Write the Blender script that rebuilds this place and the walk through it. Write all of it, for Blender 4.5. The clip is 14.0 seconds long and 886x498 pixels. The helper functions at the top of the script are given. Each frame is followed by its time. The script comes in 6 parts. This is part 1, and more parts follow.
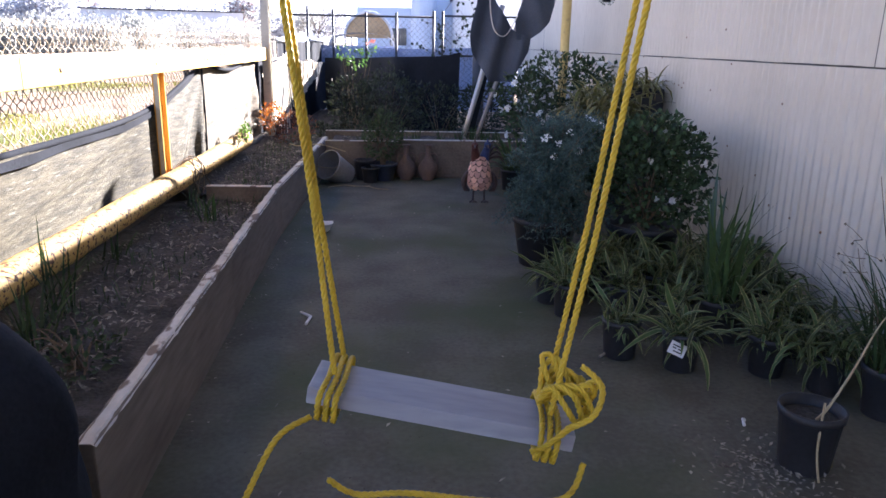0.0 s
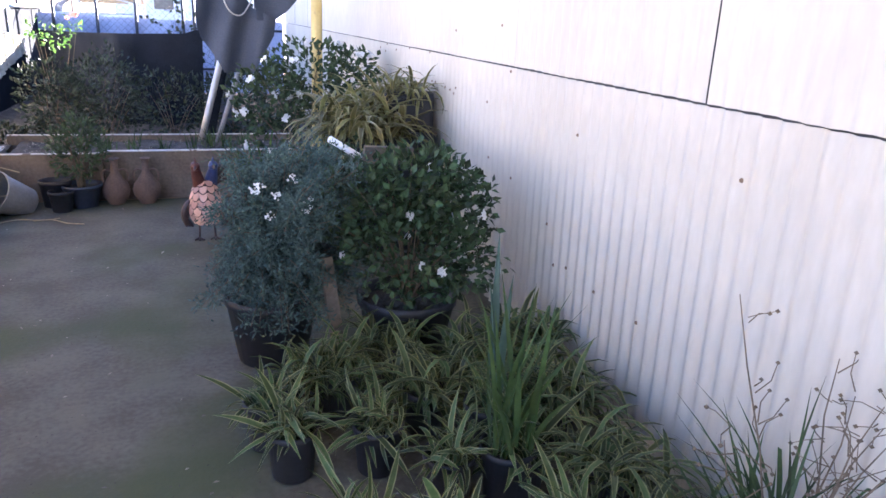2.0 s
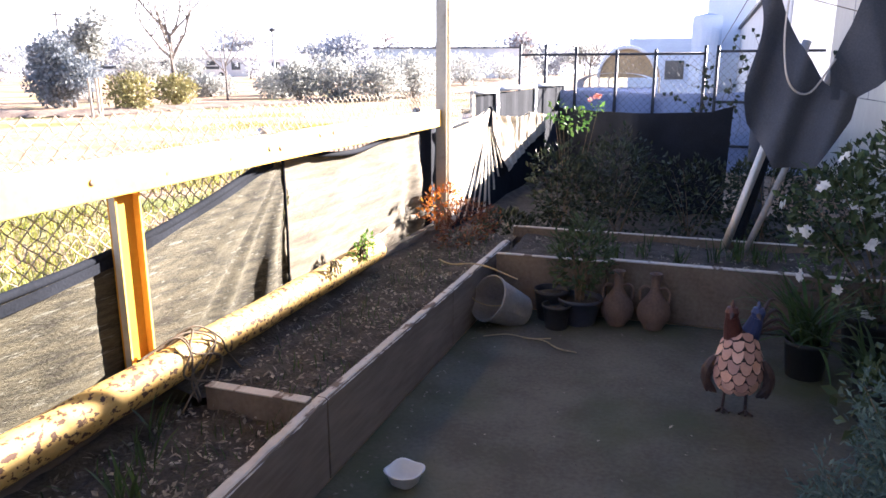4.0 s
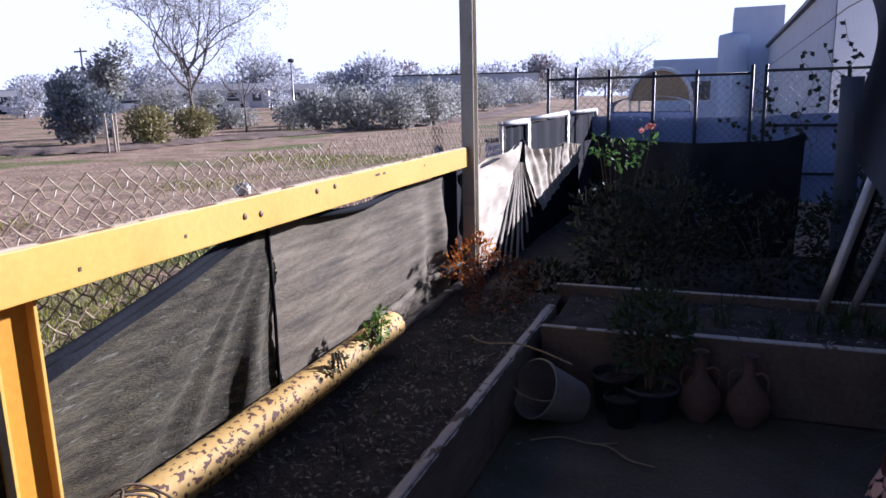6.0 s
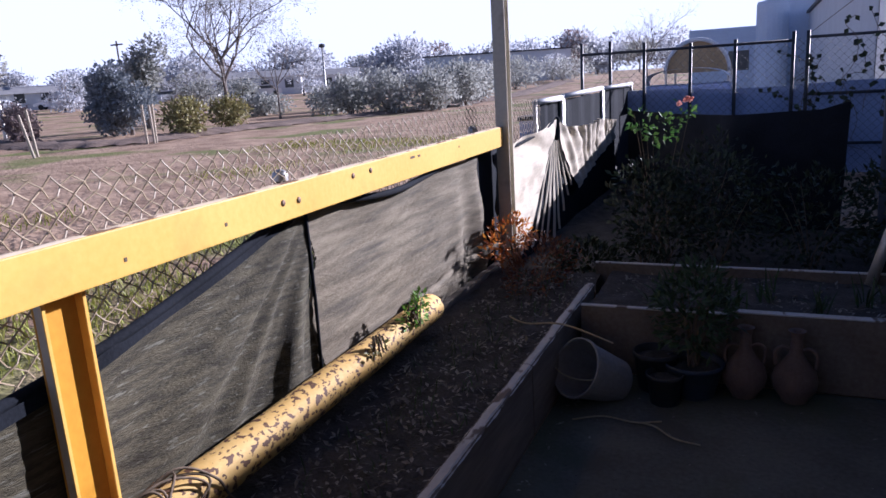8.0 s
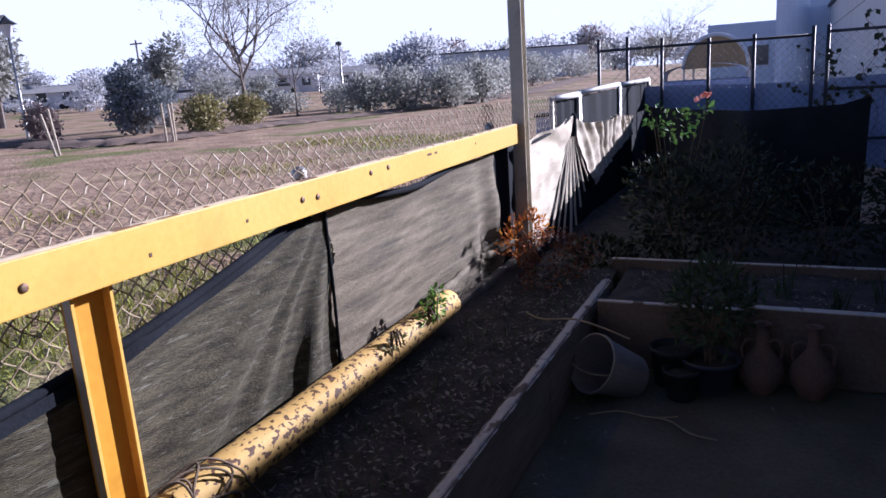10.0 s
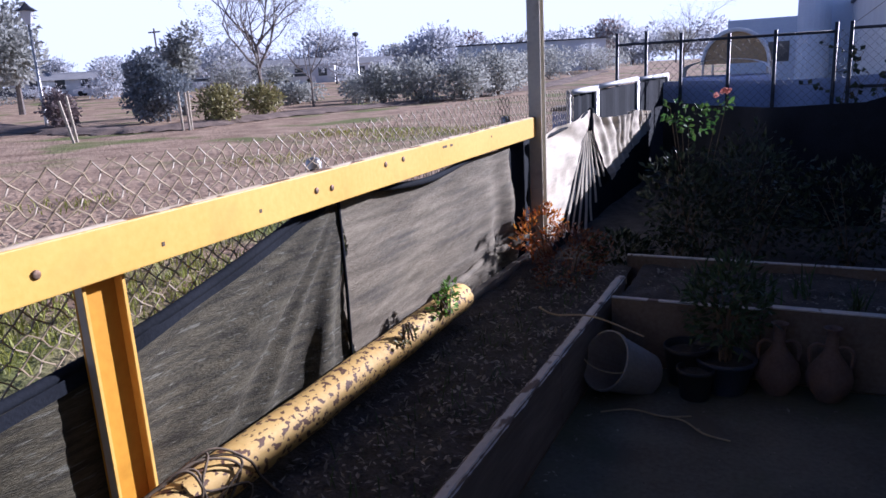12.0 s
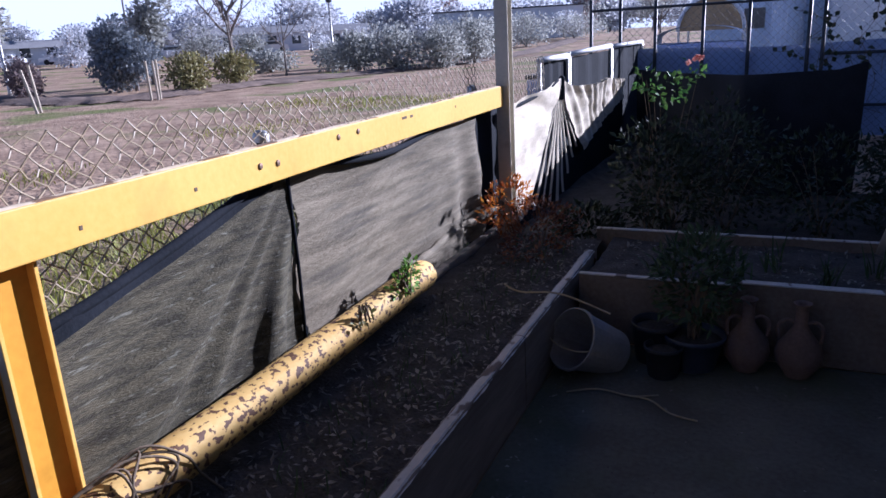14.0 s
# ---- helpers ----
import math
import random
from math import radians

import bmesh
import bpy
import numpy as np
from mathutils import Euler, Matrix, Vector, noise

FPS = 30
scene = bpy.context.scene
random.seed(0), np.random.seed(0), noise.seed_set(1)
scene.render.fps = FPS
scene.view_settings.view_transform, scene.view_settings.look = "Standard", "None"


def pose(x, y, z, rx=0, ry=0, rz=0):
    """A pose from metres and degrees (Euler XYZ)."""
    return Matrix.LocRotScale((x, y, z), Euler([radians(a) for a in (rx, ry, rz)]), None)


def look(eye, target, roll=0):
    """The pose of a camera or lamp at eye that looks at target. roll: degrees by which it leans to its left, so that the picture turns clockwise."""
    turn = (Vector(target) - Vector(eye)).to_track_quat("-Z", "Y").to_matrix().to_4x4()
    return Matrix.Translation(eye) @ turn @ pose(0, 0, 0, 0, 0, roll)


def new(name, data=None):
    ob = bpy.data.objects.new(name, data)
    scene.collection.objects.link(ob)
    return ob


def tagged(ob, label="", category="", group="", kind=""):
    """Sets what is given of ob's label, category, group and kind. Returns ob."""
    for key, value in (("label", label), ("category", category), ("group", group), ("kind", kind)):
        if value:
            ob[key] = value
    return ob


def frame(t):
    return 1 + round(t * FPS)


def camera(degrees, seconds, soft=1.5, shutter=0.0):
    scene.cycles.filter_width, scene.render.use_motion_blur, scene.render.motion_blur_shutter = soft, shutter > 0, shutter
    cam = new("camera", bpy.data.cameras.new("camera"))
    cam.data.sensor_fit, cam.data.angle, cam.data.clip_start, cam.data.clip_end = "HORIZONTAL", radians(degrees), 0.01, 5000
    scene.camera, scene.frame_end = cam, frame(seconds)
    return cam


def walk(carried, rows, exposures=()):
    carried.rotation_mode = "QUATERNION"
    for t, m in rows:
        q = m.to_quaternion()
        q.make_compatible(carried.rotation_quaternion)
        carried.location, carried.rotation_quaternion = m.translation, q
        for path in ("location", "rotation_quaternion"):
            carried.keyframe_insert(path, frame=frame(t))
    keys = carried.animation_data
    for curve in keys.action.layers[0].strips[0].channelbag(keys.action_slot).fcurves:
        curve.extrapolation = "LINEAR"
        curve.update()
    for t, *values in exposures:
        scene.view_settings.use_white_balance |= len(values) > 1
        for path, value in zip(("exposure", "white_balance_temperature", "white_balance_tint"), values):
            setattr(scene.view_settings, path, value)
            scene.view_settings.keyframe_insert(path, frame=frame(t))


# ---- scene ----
cam = camera(63.1, 14.0, soft=1.55)
PATH = [
    (0, (-0.158, 3.011, 1.323), (-0.085, 4.933, 0.777), 1.1),
    (0.5, (0.059, 3.374, 1.347), (0.153, 5.315, 0.876), -3.2),
    (1, (0.228, 3.666, 1.421), (0.37, 5.578, 0.852), -5.8),
    (1.5, (0.282, 4.029, 1.435), (0.696, 5.884, 0.813), 1.4),
    (2, (0.404, 4.355, 1.474), (1.012, 6.159, 0.862), 2.6),
    (2.5, (0.563, 4.786, 1.489), (0.398, 6.685, 0.884), -1.1),
    (3, (0.513, 5.11, 1.513), (0.098, 6.995, 0.989), -0.7),
    (3.5, (0.335, 5.448, 1.544), (0.012, 7.342, 0.988), 4.1),
    (4, (0.122, 5.819, 1.537), (-0.52, 7.653, 1.063), 0.0),
    (4.2, (0.055, 5.973, 1.566), (-0.733, 7.754, 1.109), -1.6),
    (6.3, (-0.243, 6.715, 1.575), (-0.942, 8.545, 1.171), -1.4),
    (6.5, (-0.244, 6.717, 1.575), (-0.966, 8.534, 1.159), -1.8),
    (7, (-0.243, 6.715, 1.575), (-1.029, 8.502, 1.143), -3.0),
    (7.5, (-0.246, 6.693, 1.577), (-1.043, 8.468, 1.116), -3.5),
    (8, (-0.245, 6.699, 1.576), (-1.038, 8.478, 1.123), -3.5),
    (10.3, (-0.233, 6.668, 1.579), (-1.078, 8.42, 1.115), -3.7),
    (10.5, (-0.248, 6.674, 1.577), (-1.102, 8.419, 1.103), -3.5),
    (11, (-0.246, 6.687, 1.577), (-1.108, 8.428, 1.1), -3.4),
    (11.5, (-0.246, 6.695, 1.576), (-1.094, 8.441, 1.096), -3.0),
    (12, (-0.246, 6.69, 1.577), (-1.113, 8.429, 1.101), -3.1),
    (12.5, (-0.246, 6.685, 1.577), (-1.124, 8.418, 1.1), -2.8),
    (13, (-0.245, 6.694, 1.577), (-1.126, 8.422, 1.092), -3.3),
    (13.5, (-0.234, 6.749, 1.575), (-1.159, 8.447, 1.066), -4.3),
    (14, (-0.232, 6.859, 1.567), (-1.04, 8.601, 1.007), -3.2),
]

EXPOSURES = ((0.0, 3.05, 5500, 22), (0.2, 3.65, 5550, 20), (0.6, 4.2, 5600, 20), (1.9, 4.25, 5600, 21), (2.4, 4.5, 5750, 22),
             (2.9, 4.25, 5850, 22), (3.2, 3.55, 5850, 21), (3.5, 3.05, 5850, 21), (4.0, 3.1, 5850, 21), (4.3, 1.75, 5500, 24),
             (6.3, 0.95, 5050, 28), (11.5, 0.9, 4950, 28), (14.0, 0.95, 4750, 27))
walk(cam, [(t, look(eye, target, roll)) for t, eye, target, roll in PATH], EXPOSURES)

# ---------------------------------------------------------------- light
SUN_AZ, SUN_EL = radians(34), radians(20)
world = bpy.data.worlds.new("sky_world")
scene.world = world
world.use_nodes = True
wn = world.node_tree.nodes
sky = wn.new("ShaderNodeTexSky")
sky.sky_type, sky.sun_disc = "NISHITA", False
sky.sun_elevation, sky.sun_rotation = SUN_EL, SUN_AZ
sky.dust_density, sky.air_density = 0.2, 0.6
wn["Background"].inputs["Strength"].default_value = 0.05
world.node_tree.links.new(sky.outputs[0], wn["Background"].inputs["Color"])
sun = bpy.data.lights.new("sun", "SUN")
sun.energy, sun.angle, sun.color = 5.0, radians(0.6), (1.0, 0.9, 0.74)
sun_dir = Vector((math.sin(SUN_AZ) * math.cos(SUN_EL), math.cos(SUN_AZ) * math.cos(SUN_EL), math.sin(SUN_EL)))
new("sun", sun).matrix_world = look(sun_dir * 60, (0, 0, 0))


# ---------------------------------------------------------------- materials
def material(name, a, b, rough=0.8, scale=6.0, fine=60.0, bump=0.15, metal=0.0, c=None, c_scale=1.2, c_cut=(0.5, 0.62),
             vary=0.0, island=0.0, stretch=(1, 1, 1), spec=0.4, bump_size=0.01, coords="Object", cut=(0.36, 0.64), turn=0.0):
    """Two colours mixed by coarse and fine noise, a third in patches, bump from the fine noise."""
    m = bpy.data.materials.new(name)
    m.use_nodes = True
    n, l = m.node_tree.nodes, m.node_tree.links
    p = n["Principled BSDF"]
    p.inputs["Roughness"].default_value, p.inputs["Metallic"].default_value = rough, metal
    p.inputs["Specular IOR Level"].default_value = spec
    tc, mp = n.new("ShaderNodeTexCoord"), n.new("ShaderNodeMapping")
    mp.inputs["Scale"].default_value = stretch
    mp.inputs["Rotation"].default_value = (radians(turn), 0, 0)
    l.new(tc.outputs[coords], mp.inputs["Vector"])

    def noise_tex(s, detail=4.0):
        t = n.new("ShaderNodeTexNoise")
        t.inputs["Scale"].default_value, t.inputs["Detail"].default_value = s, detail
        l.new(mp.outputs[0], t.inputs["Vector"])
        return t.outputs["Fac"]

    def math_node(op, x, y):
        t = n.new("ShaderNodeMath")
        t.operation = op
        for i, v in enumerate((x, y)):
            if isinstance(v, (int, float)):
                t.inputs[i].default_value = v
            else:
                l.new(v, t.inputs[i])
        return t.outputs[0]

    def ramp(fac, lo, hi):
        t = n.new("ShaderNodeMapRange")
        t.inputs["From Min"].default_value, t.inputs["From Max"].default_value = lo, hi
        l.new(fac, t.inputs["Value"])
        return t.outputs["Result"]

    def mix(fac, x, y):
        t = n.new("ShaderNodeMix")
        t.data_type = "RGBA"
        l.new(fac, t.inputs["Factor"])
        for k, v in (("A", x), ("B", y)):
            sock = [q for q in t.inputs if q.name == k and q.type == "RGBA"][0]
            if isinstance(v, tuple):
                sock.default_value = (*v, 1)
            else:
                l.new(v, sock)
        return [q for q in t.outputs if q.type == "RGBA"][0]

    small = noise_tex(fine, 6.0)
    fac = math_node("ADD", math_node("MULTIPLY", noise_tex(scale), 0.6), math_node("MULTIPLY", small, 0.4))
    col = mix(ramp(fac, *cut), a, b)
    if c:
        col = mix(ramp(noise_tex(c_scale, 5.0), *c_cut), col, c)
    if vary or island:
        hsv = n.new("ShaderNodeHueSaturation")
        if island:
            src = n.new("ShaderNodeNewGeometry").outputs["Random Per Island"]
            amount = island
        else:
            src = n.new("ShaderNodeObjectInfo").outputs["Random"]
            amount = vary
        l.new(math_node("ADD", math_node("MULTIPLY", src, 2 * amount), 1 - amount), hsv.inputs["Value"])
        l.new(math_node("ADD", math_node("MULTIPLY", src, 0.06 * amount), 0.5 - 0.03 * amount), hsv.inputs["Hue"])
        l.new(col, hsv.inputs["Color"])
        col = hsv.outputs["Color"]
    l.new(col, p.inputs["Base Color"])
    if bump:
        bp = n.new("ShaderNodeBump")
        bp.inputs["Strength"].default_value, bp.inputs["Distance"].default_value = bump, bump_size
        l.new(small, bp.inputs["Height"])
        l.new(bp.outputs[0], p.inputs["Normal"])
    return m


def leaf_material(name, a, b, edge=None, vary=0.35, rough=0.5, objects=False, glow=0.25):
    """A leaf: green that varies leaf by leaf, some light through it, and pale edges if the leaf is variegated."""
    m = material(name, a, b, rough=rough, scale=9, fine=50, bump=0.1, island=0 if objects else vary, vary=vary if objects else 0, spec=0.3)
    n, l = m.node_tree.nodes, m.node_tree.links
    p = n["Principled BSDF"]
    col = p.inputs["Base Color"].links[0].from_socket
    if edge:
        uv, sep = n.new("ShaderNodeUVMap"), n.new("ShaderNodeSeparateXYZ")
        l.new(uv.outputs[0], sep.inputs[0])
        away, cut = n.new("ShaderNodeMath"), n.new("ShaderNodeMapRange")
        away.operation = "PINGPONG"
        away.inputs[1].default_value = 0.5
        l.new(sep.outputs["X"], away.inputs[0])
        cut.inputs["From Min"].default_value, cut.inputs["From Max"].default_value = 0.2, 0.06
        l.new(away.outputs[0], cut.inputs["Value"])
        t = n.new("ShaderNodeMix")
        t.data_type = "RGBA"
        l.new(cut.outputs[0], t.inputs["Factor"])
        l.new(col, [q for q in t.inputs if q.name == "A" and q.type == "RGBA"][0])
        [q for q in t.inputs if q.name == "B" and q.type == "RGBA"][0].default_value = (*edge, 1)
        col = [q for q in t.outputs if q.type == "RGBA"][0]
        l.new(col, p.inputs["Base Color"])
    tr, mixer = n.new("ShaderNodeBsdfTranslucent"), n.new("ShaderNodeMixShader")
    l.new(col, tr.inputs["Color"])
    mixer.inputs[0].default_value = glow
    out = n["Material Output"]
    l.new(p.outputs[0], mixer.inputs[1])
    l.new(tr.outputs[0], mixer.inputs[2])
    l.new(mixer.outputs[0], out.inputs["Surface"])
    return m


M_CONCRETE = material("concrete", (0.088, 0.083, 0.064), (0.14, 0.133, 0.104), 0.9, 3.0, 45, 0.5, c=(0.07, 0.085, 0.042), c_scale=1.2, c_cut=(0.46, 0.66), bump_size=0.006, cut=(0.41, 0.6))
M_FIELD = material("dry_field", (0.26, 0.165, 0.1), (0.49, 0.34, 0.22), 0.95, 0.9, 9, 1.0, c=(0.17, 0.18, 0.045), c_scale=0.28, c_cut=(0.53, 0.64), bump_size=0.08, cut=(0.4, 0.6))
M_SHEET = material("white_corrugated_sheet", (0.5, 0.46, 0.385), (0.59, 0.545, 0.465), 0.55, 1.5, 40, 0.06, vary=0.04, stretch=(1, 1, 0.25), c=(0.55, 0.5, 0.42), c_scale=2.2, c_cut=(0.6, 0.85))
M_SCREW = material("rusty_screw", (0.16, 0.09, 0.05), (0.3, 0.22, 0.16), 0.6, 30, 200, 0.1, metal=0.6)
M_BOARD = material("weathered_grey_wood", (0.11, 0.088, 0.068), (0.21, 0.175, 0.14), 0.9, 3.5, 45, 0.35, vary=0.12, stretch=(1, 0.12, 1), c=(0.09, 0.075, 0.06), c_scale=1.4, c_cut=(0.55, 0.75), bump_size=0.004)
M_CAP = material("peeling_white_paint", (0.46, 0.43, 0.37), (0.62, 0.59, 0.53), 0.8, 8, 60, 0.3, c=(0.17, 0.13, 0.1), c_scale=13, c_cut=(0.57, 0.63), stretch=(1, 0.45, 1), bump_size=0.003)
M_YELLOW = material("yellow_paint", (0.76, 0.44, 0.075), (0.83, 0.53, 0.12), 0.5, 1.6, 40, 0.06, c=(0.62, 0.36, 0.07), c_scale=4, c_cut=(0.6, 0.8), vary=0.03)
M_YELLOW_TOP = material("sun_bleached_yellow_paint", (0.62, 0.48, 0.3), (0.76, 0.63, 0.45), 0.8, 6, 60, 0.25, c=(0.2, 0.12, 0.07), c_scale=26, c_cut=(0.56, 0.6), stretch=(1, 0.4, 1))
M_YELLOW_WORN = material("flaking_yellow_paint", (0.54, 0.33, 0.08), (0.64, 0.44, 0.15), 0.7, 4, 60, 0.3, c=(0.1, 0.045, 0.02), c_scale=50, c_cut=(0.55, 0.575), stretch=(1, 0.7, 1), bump_size=0.004)
M_OCHRE = material("ochre_post_paint", (0.58, 0.27, 0.016), (0.68, 0.34, 0.025), 0.5, 2, 40, 0.05)
M_POLE = material("faded_yellow_pole_paint", (0.46, 0.42, 0.33), (0.58, 0.53, 0.42), 0.6, 2, 40, 0.1, c=(0.36, 0.31, 0.23), c_scale=6, c_cut=(0.6, 0.75))
M_WALLPOLE = material("pale_yellow_pole_paint", (0.6, 0.45, 0.16), (0.7, 0.55, 0.22), 0.6, 2, 40, 0.1, c=(0.35, 0.25, 0.12), c_scale=9, c_cut=(0.64, 0.75))
M_SOIL = material("dark_garden_soil", (0.04, 0.036, 0.031), (0.1, 0.09, 0.078), 1.0, 9, 70, 0.9, bump_size=0.02)
M_MULCH = material("dry_leaf_litter", (0.12, 0.105, 0.085), (0.3, 0.27, 0.225), 0.9, 5, 40, 0.1, island=0.45)
M_CLOTH = material("grey_shade_cloth", (0.14, 0.116, 0.077), (0.28, 0.238, 0.165), 0.85, 16, 260, 1.0, stretch=(1, 0.14, 1.7), turn=-14, c=(0.1, 0.088, 0.066), c_scale=12, c_cut=(0.5, 0.72), bump_size=0.005, cut=(0.41, 0.6))
M_CLOTH_DARK = material("charcoal_shade_cloth", (0.036, 0.031, 0.018), (0.118, 0.103, 0.06), 0.8, 30, 280, 1.0, stretch=(1, 0.16, 1.5), c=(0.17, 0.165, 0.125), c_scale=62, c_cut=(0.6, 0.68), bump_size=0.006, cut=(0.4, 0.62), turn=-34)
# Same cloth in a brighter colour, standing in for sun on its folds.
M_CLOTH_SUNLIT = material("shade_cloth_brightened_for_sun", (0.6, 0.52, 0.39), (0.8, 0.71, 0.56), 0.85, 8, 120, 0.6, stretch=(1, 0.3, 1.5), c=(0.42, 0.37, 0.29), c_scale=9, c_cut=(0.56, 0.76), bump_size=0.005)
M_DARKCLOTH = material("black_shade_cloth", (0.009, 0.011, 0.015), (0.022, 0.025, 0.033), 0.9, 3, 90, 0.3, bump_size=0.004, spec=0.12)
M_BLUECLOTH = material("blue_grey_shade_cloth", (0.045, 0.055, 0.075), (0.08, 0.092, 0.12), 0.85, 2, 90, 0.3, bump_size=0.004)
M_PLASTIC = material("black_nursery_plastic", (0.018, 0.019, 0.022), (0.03, 0.031, 0.035), 0.5, 6, 60, 0.05, vary=0.25)
M_GALV = material("galvanised_steel", (0.42, 0.41, 0.38), (0.55, 0.53, 0.5), 0.45, 8, 60, 0.05, metal=0.7)
M_WIRE = material("galvanised_wire", (0.3, 0.23, 0.14), (0.5, 0.4, 0.26), 0.5, 8, 60, 0.0)
M_DARKSTEEL = material("dark_steel", (0.03, 0.032, 0.036), (0.06, 0.062, 0.07), 0.5, 6, 50, 0.05, metal=0.3)
M_ROPE = material("yellow_rope", (0.5, 0.33, 0.012), (0.62, 0.43, 0.025), 0.5, 20, 160, 0.3, c=(0.36, 0.23, 0.015), c_scale=30, c_cut=(0.58, 0.75), bump_size=0.002)
M_SEAT = material("grey_painted_plank", (0.26, 0.26, 0.29), (0.36, 0.36, 0.39), 0.6, 4, 50, 0.2, c=(0.48, 0.48, 0.5), c_scale=9, c_cut=(0.62, 0.75), stretch=(0.2, 1, 1))
M_WHITE = material("white_plastic", (0.7, 0.7, 0.7), (0.78, 0.78, 0.77), 0.4, 5, 60, 0.03)
M_INK = material("printed_ink", (0.03, 0.03, 0.035), (0.05, 0.05, 0.055), 0.7, 5, 40, 0)
M_SHED = material("white_painted_sheet", (0.62, 0.63, 0.64), (0.7, 0.71, 0.72), 0.6, 1, 20, 0.05)
M_BUCKET = material("dirty_white_plastic", (0.22, 0.21, 0.2), (0.32, 0.305, 0.29), 0.5, 5, 50, 0.08, c=(0.15, 0.13, 0.11), c_scale=5, c_cut=(0.58, 0.8))
M_TERRA = material("terracotta", (0.11, 0.075, 0.06), (0.18, 0.125, 0.1), 0.85, 8, 70, 0.2, c=(0.22, 0.14, 0.1), c_scale=5, c_cut=(0.55, 0.8))
M_BLUEPOT = material("dark_blue_glazed_pot", (0.03, 0.04, 0.06), (0.05, 0.06, 0.09), 0.35, 5, 40, 0.05)
M_SPIDER = leaf_material("variegated_strap_leaf", (0.035, 0.062, 0.022), (0.09, 0.125, 0.042), edge=(0.27, 0.28, 0.13), vary=0.65)
M_SPIDER_ONE = leaf_material("variegated_strap_leaf_single", (0.035, 0.062, 0.022), (0.09, 0.125, 0.042), edge=(0.32, 0.33, 0.16), vary=0.65, objects=True)
M_SPIDER_DRY = leaf_material("yellowing_strap_leaf", (0.14, 0.15, 0.05), (0.22, 0.2, 0.08), edge=(0.36, 0.32, 0.17), vary=0.45)
M_BLADE = leaf_material("green_sword_leaf", (0.045, 0.081, 0.028), (0.075, 0.124, 0.040), vary=0.35)
M_BLADE_BLUE = leaf_material("blue_green_sword_leaf", (0.07, 0.12, 0.09), (0.1, 0.16, 0.12), vary=0.25)
M_GRASS = leaf_material("dark_grass_blade", (0.035, 0.06, 0.025), (0.06, 0.1, 0.035), vary=0.4)
M_FERN = leaf_material("feathery_blue_green_leaf", (0.05, 0.088, 0.074), (0.1, 0.148, 0.128), vary=0.4)
M_BUSH = leaf_material("deep_green_leaf", (0.032, 0.06, 0.027), (0.07, 0.105, 0.045), vary=0.6)
M_DIMBUSH = leaf_material("dull_green_leaf", (0.04, 0.065, 0.028), (0.07, 0.1, 0.045), vary=0.4)
M_PETAL = leaf_material("white_petal", (0.72, 0.72, 0.72), (0.8, 0.8, 0.78), vary=0.08)
M_ORANGE = leaf_material("orange_red_leaf", (0.45, 0.12, 0.02), (0.62, 0.24, 0.04), vary=0.5)
M_RUST = leaf_material("rust_brown_leaf", (0.12, 0.05, 0.03), (0.2, 0.08, 0.04), vary=0.5)
M_PINK = leaf_material("coral_petal", (0.75, 0.32, 0.25), (0.8, 0.42, 0.34), vary=0.2)
M_TURF = leaf_material("sunlit_turf_blade", (0.25, 0.26, 0.04), (0.39, 0.38, 0.08), vary=0.4)
# Backlight and shade put into the leaf colour, for vine and shrubs.
M_LEAF_SHADED = leaf_material("leaf_darkened_for_shade", (0.02, 0.03, 0.016), (0.035, 0.05, 0.026), vary=0.4, glow=0.05)
M_FRESH = leaf_material("fresh_green_leaf", (0.07, 0.15, 0.03), (0.13, 0.24, 0.05), vary=0.5)
M_LIME = leaf_material("bright_green_leaf", (0.14, 0.3, 0.04), (0.24, 0.42, 0.07), vary=0.4)
# Haze is put into these far leaves as paler colour and extra translucency.
M_FARLEAF_HAZED = leaf_material("far_grey_green_leaf_hazed", (0.31, 0.315, 0.29), (0.43, 0.435, 0.4), vary=0.3, glow=0.6)
# Pale blue-grey leaf colour stands in for haze over the skyline.
M_HAZETREE = leaf_material("haze_tinted_leaf", (0.5, 0.51, 0.54), (0.6, 0.61, 0.64), vary=0.2, glow=0.6)
M_DARKTREE_HAZED = leaf_material("dark_tree_leaf_hazed", (0.21, 0.235, 0.25), (0.29, 0.315, 0.33), vary=0.35, glow=0.4)
M_FARYELLOW = leaf_material("far_yellow_green_leaf", (0.22, 0.2, 0.08), (0.32, 0.28, 0.12), vary=0.4)
# Lightened and more translucent as well, for the haze over distance.
M_FARRED_HAZED = leaf_material("far_red_brown_leaf_hazed", (0.25, 0.19, 0.18), (0.34, 0.27, 0.25), vary=0.35, glow=0.5)
M_BARK = material("grey_bark", (0.12, 0.1, 0.085), (0.22, 0.19, 0.165), 0.95, 5, 40, 0.5, bump_size=0.02)
M_STEM = material("brown_stem", (0.1, 0.075, 0.05), (0.2, 0.15, 0.1), 0.9, 20, 90, 0.2)
M_STRAW = material("straw_stem", (0.3, 0.24, 0.14), (0.42, 0.35, 0.22), 0.9, 20, 90, 0.2)
M_STAKE = material("pale_wood_stake", (0.4, 0.34, 0.25), (0.52, 0.45, 0.35), 0.9, 6, 50, 0.2)
M_HENPINK = material("salmon_painted_tin", (0.6, 0.34, 0.26), (0.7, 0.44, 0.35), 0.5, 14, 90, 0.1, island=0.25)
M_HENDARK = material("dark_painted_tin", (0.035, 0.025, 0.025), (0.08, 0.05, 0.045), 0.45, 14, 90, 0.1)
M_HENBLUE = material("dark_blue_painted_tin", (0.03, 0.045, 0.12), (0.05, 0.07, 0.17), 0.5, 14, 90, 0.1)
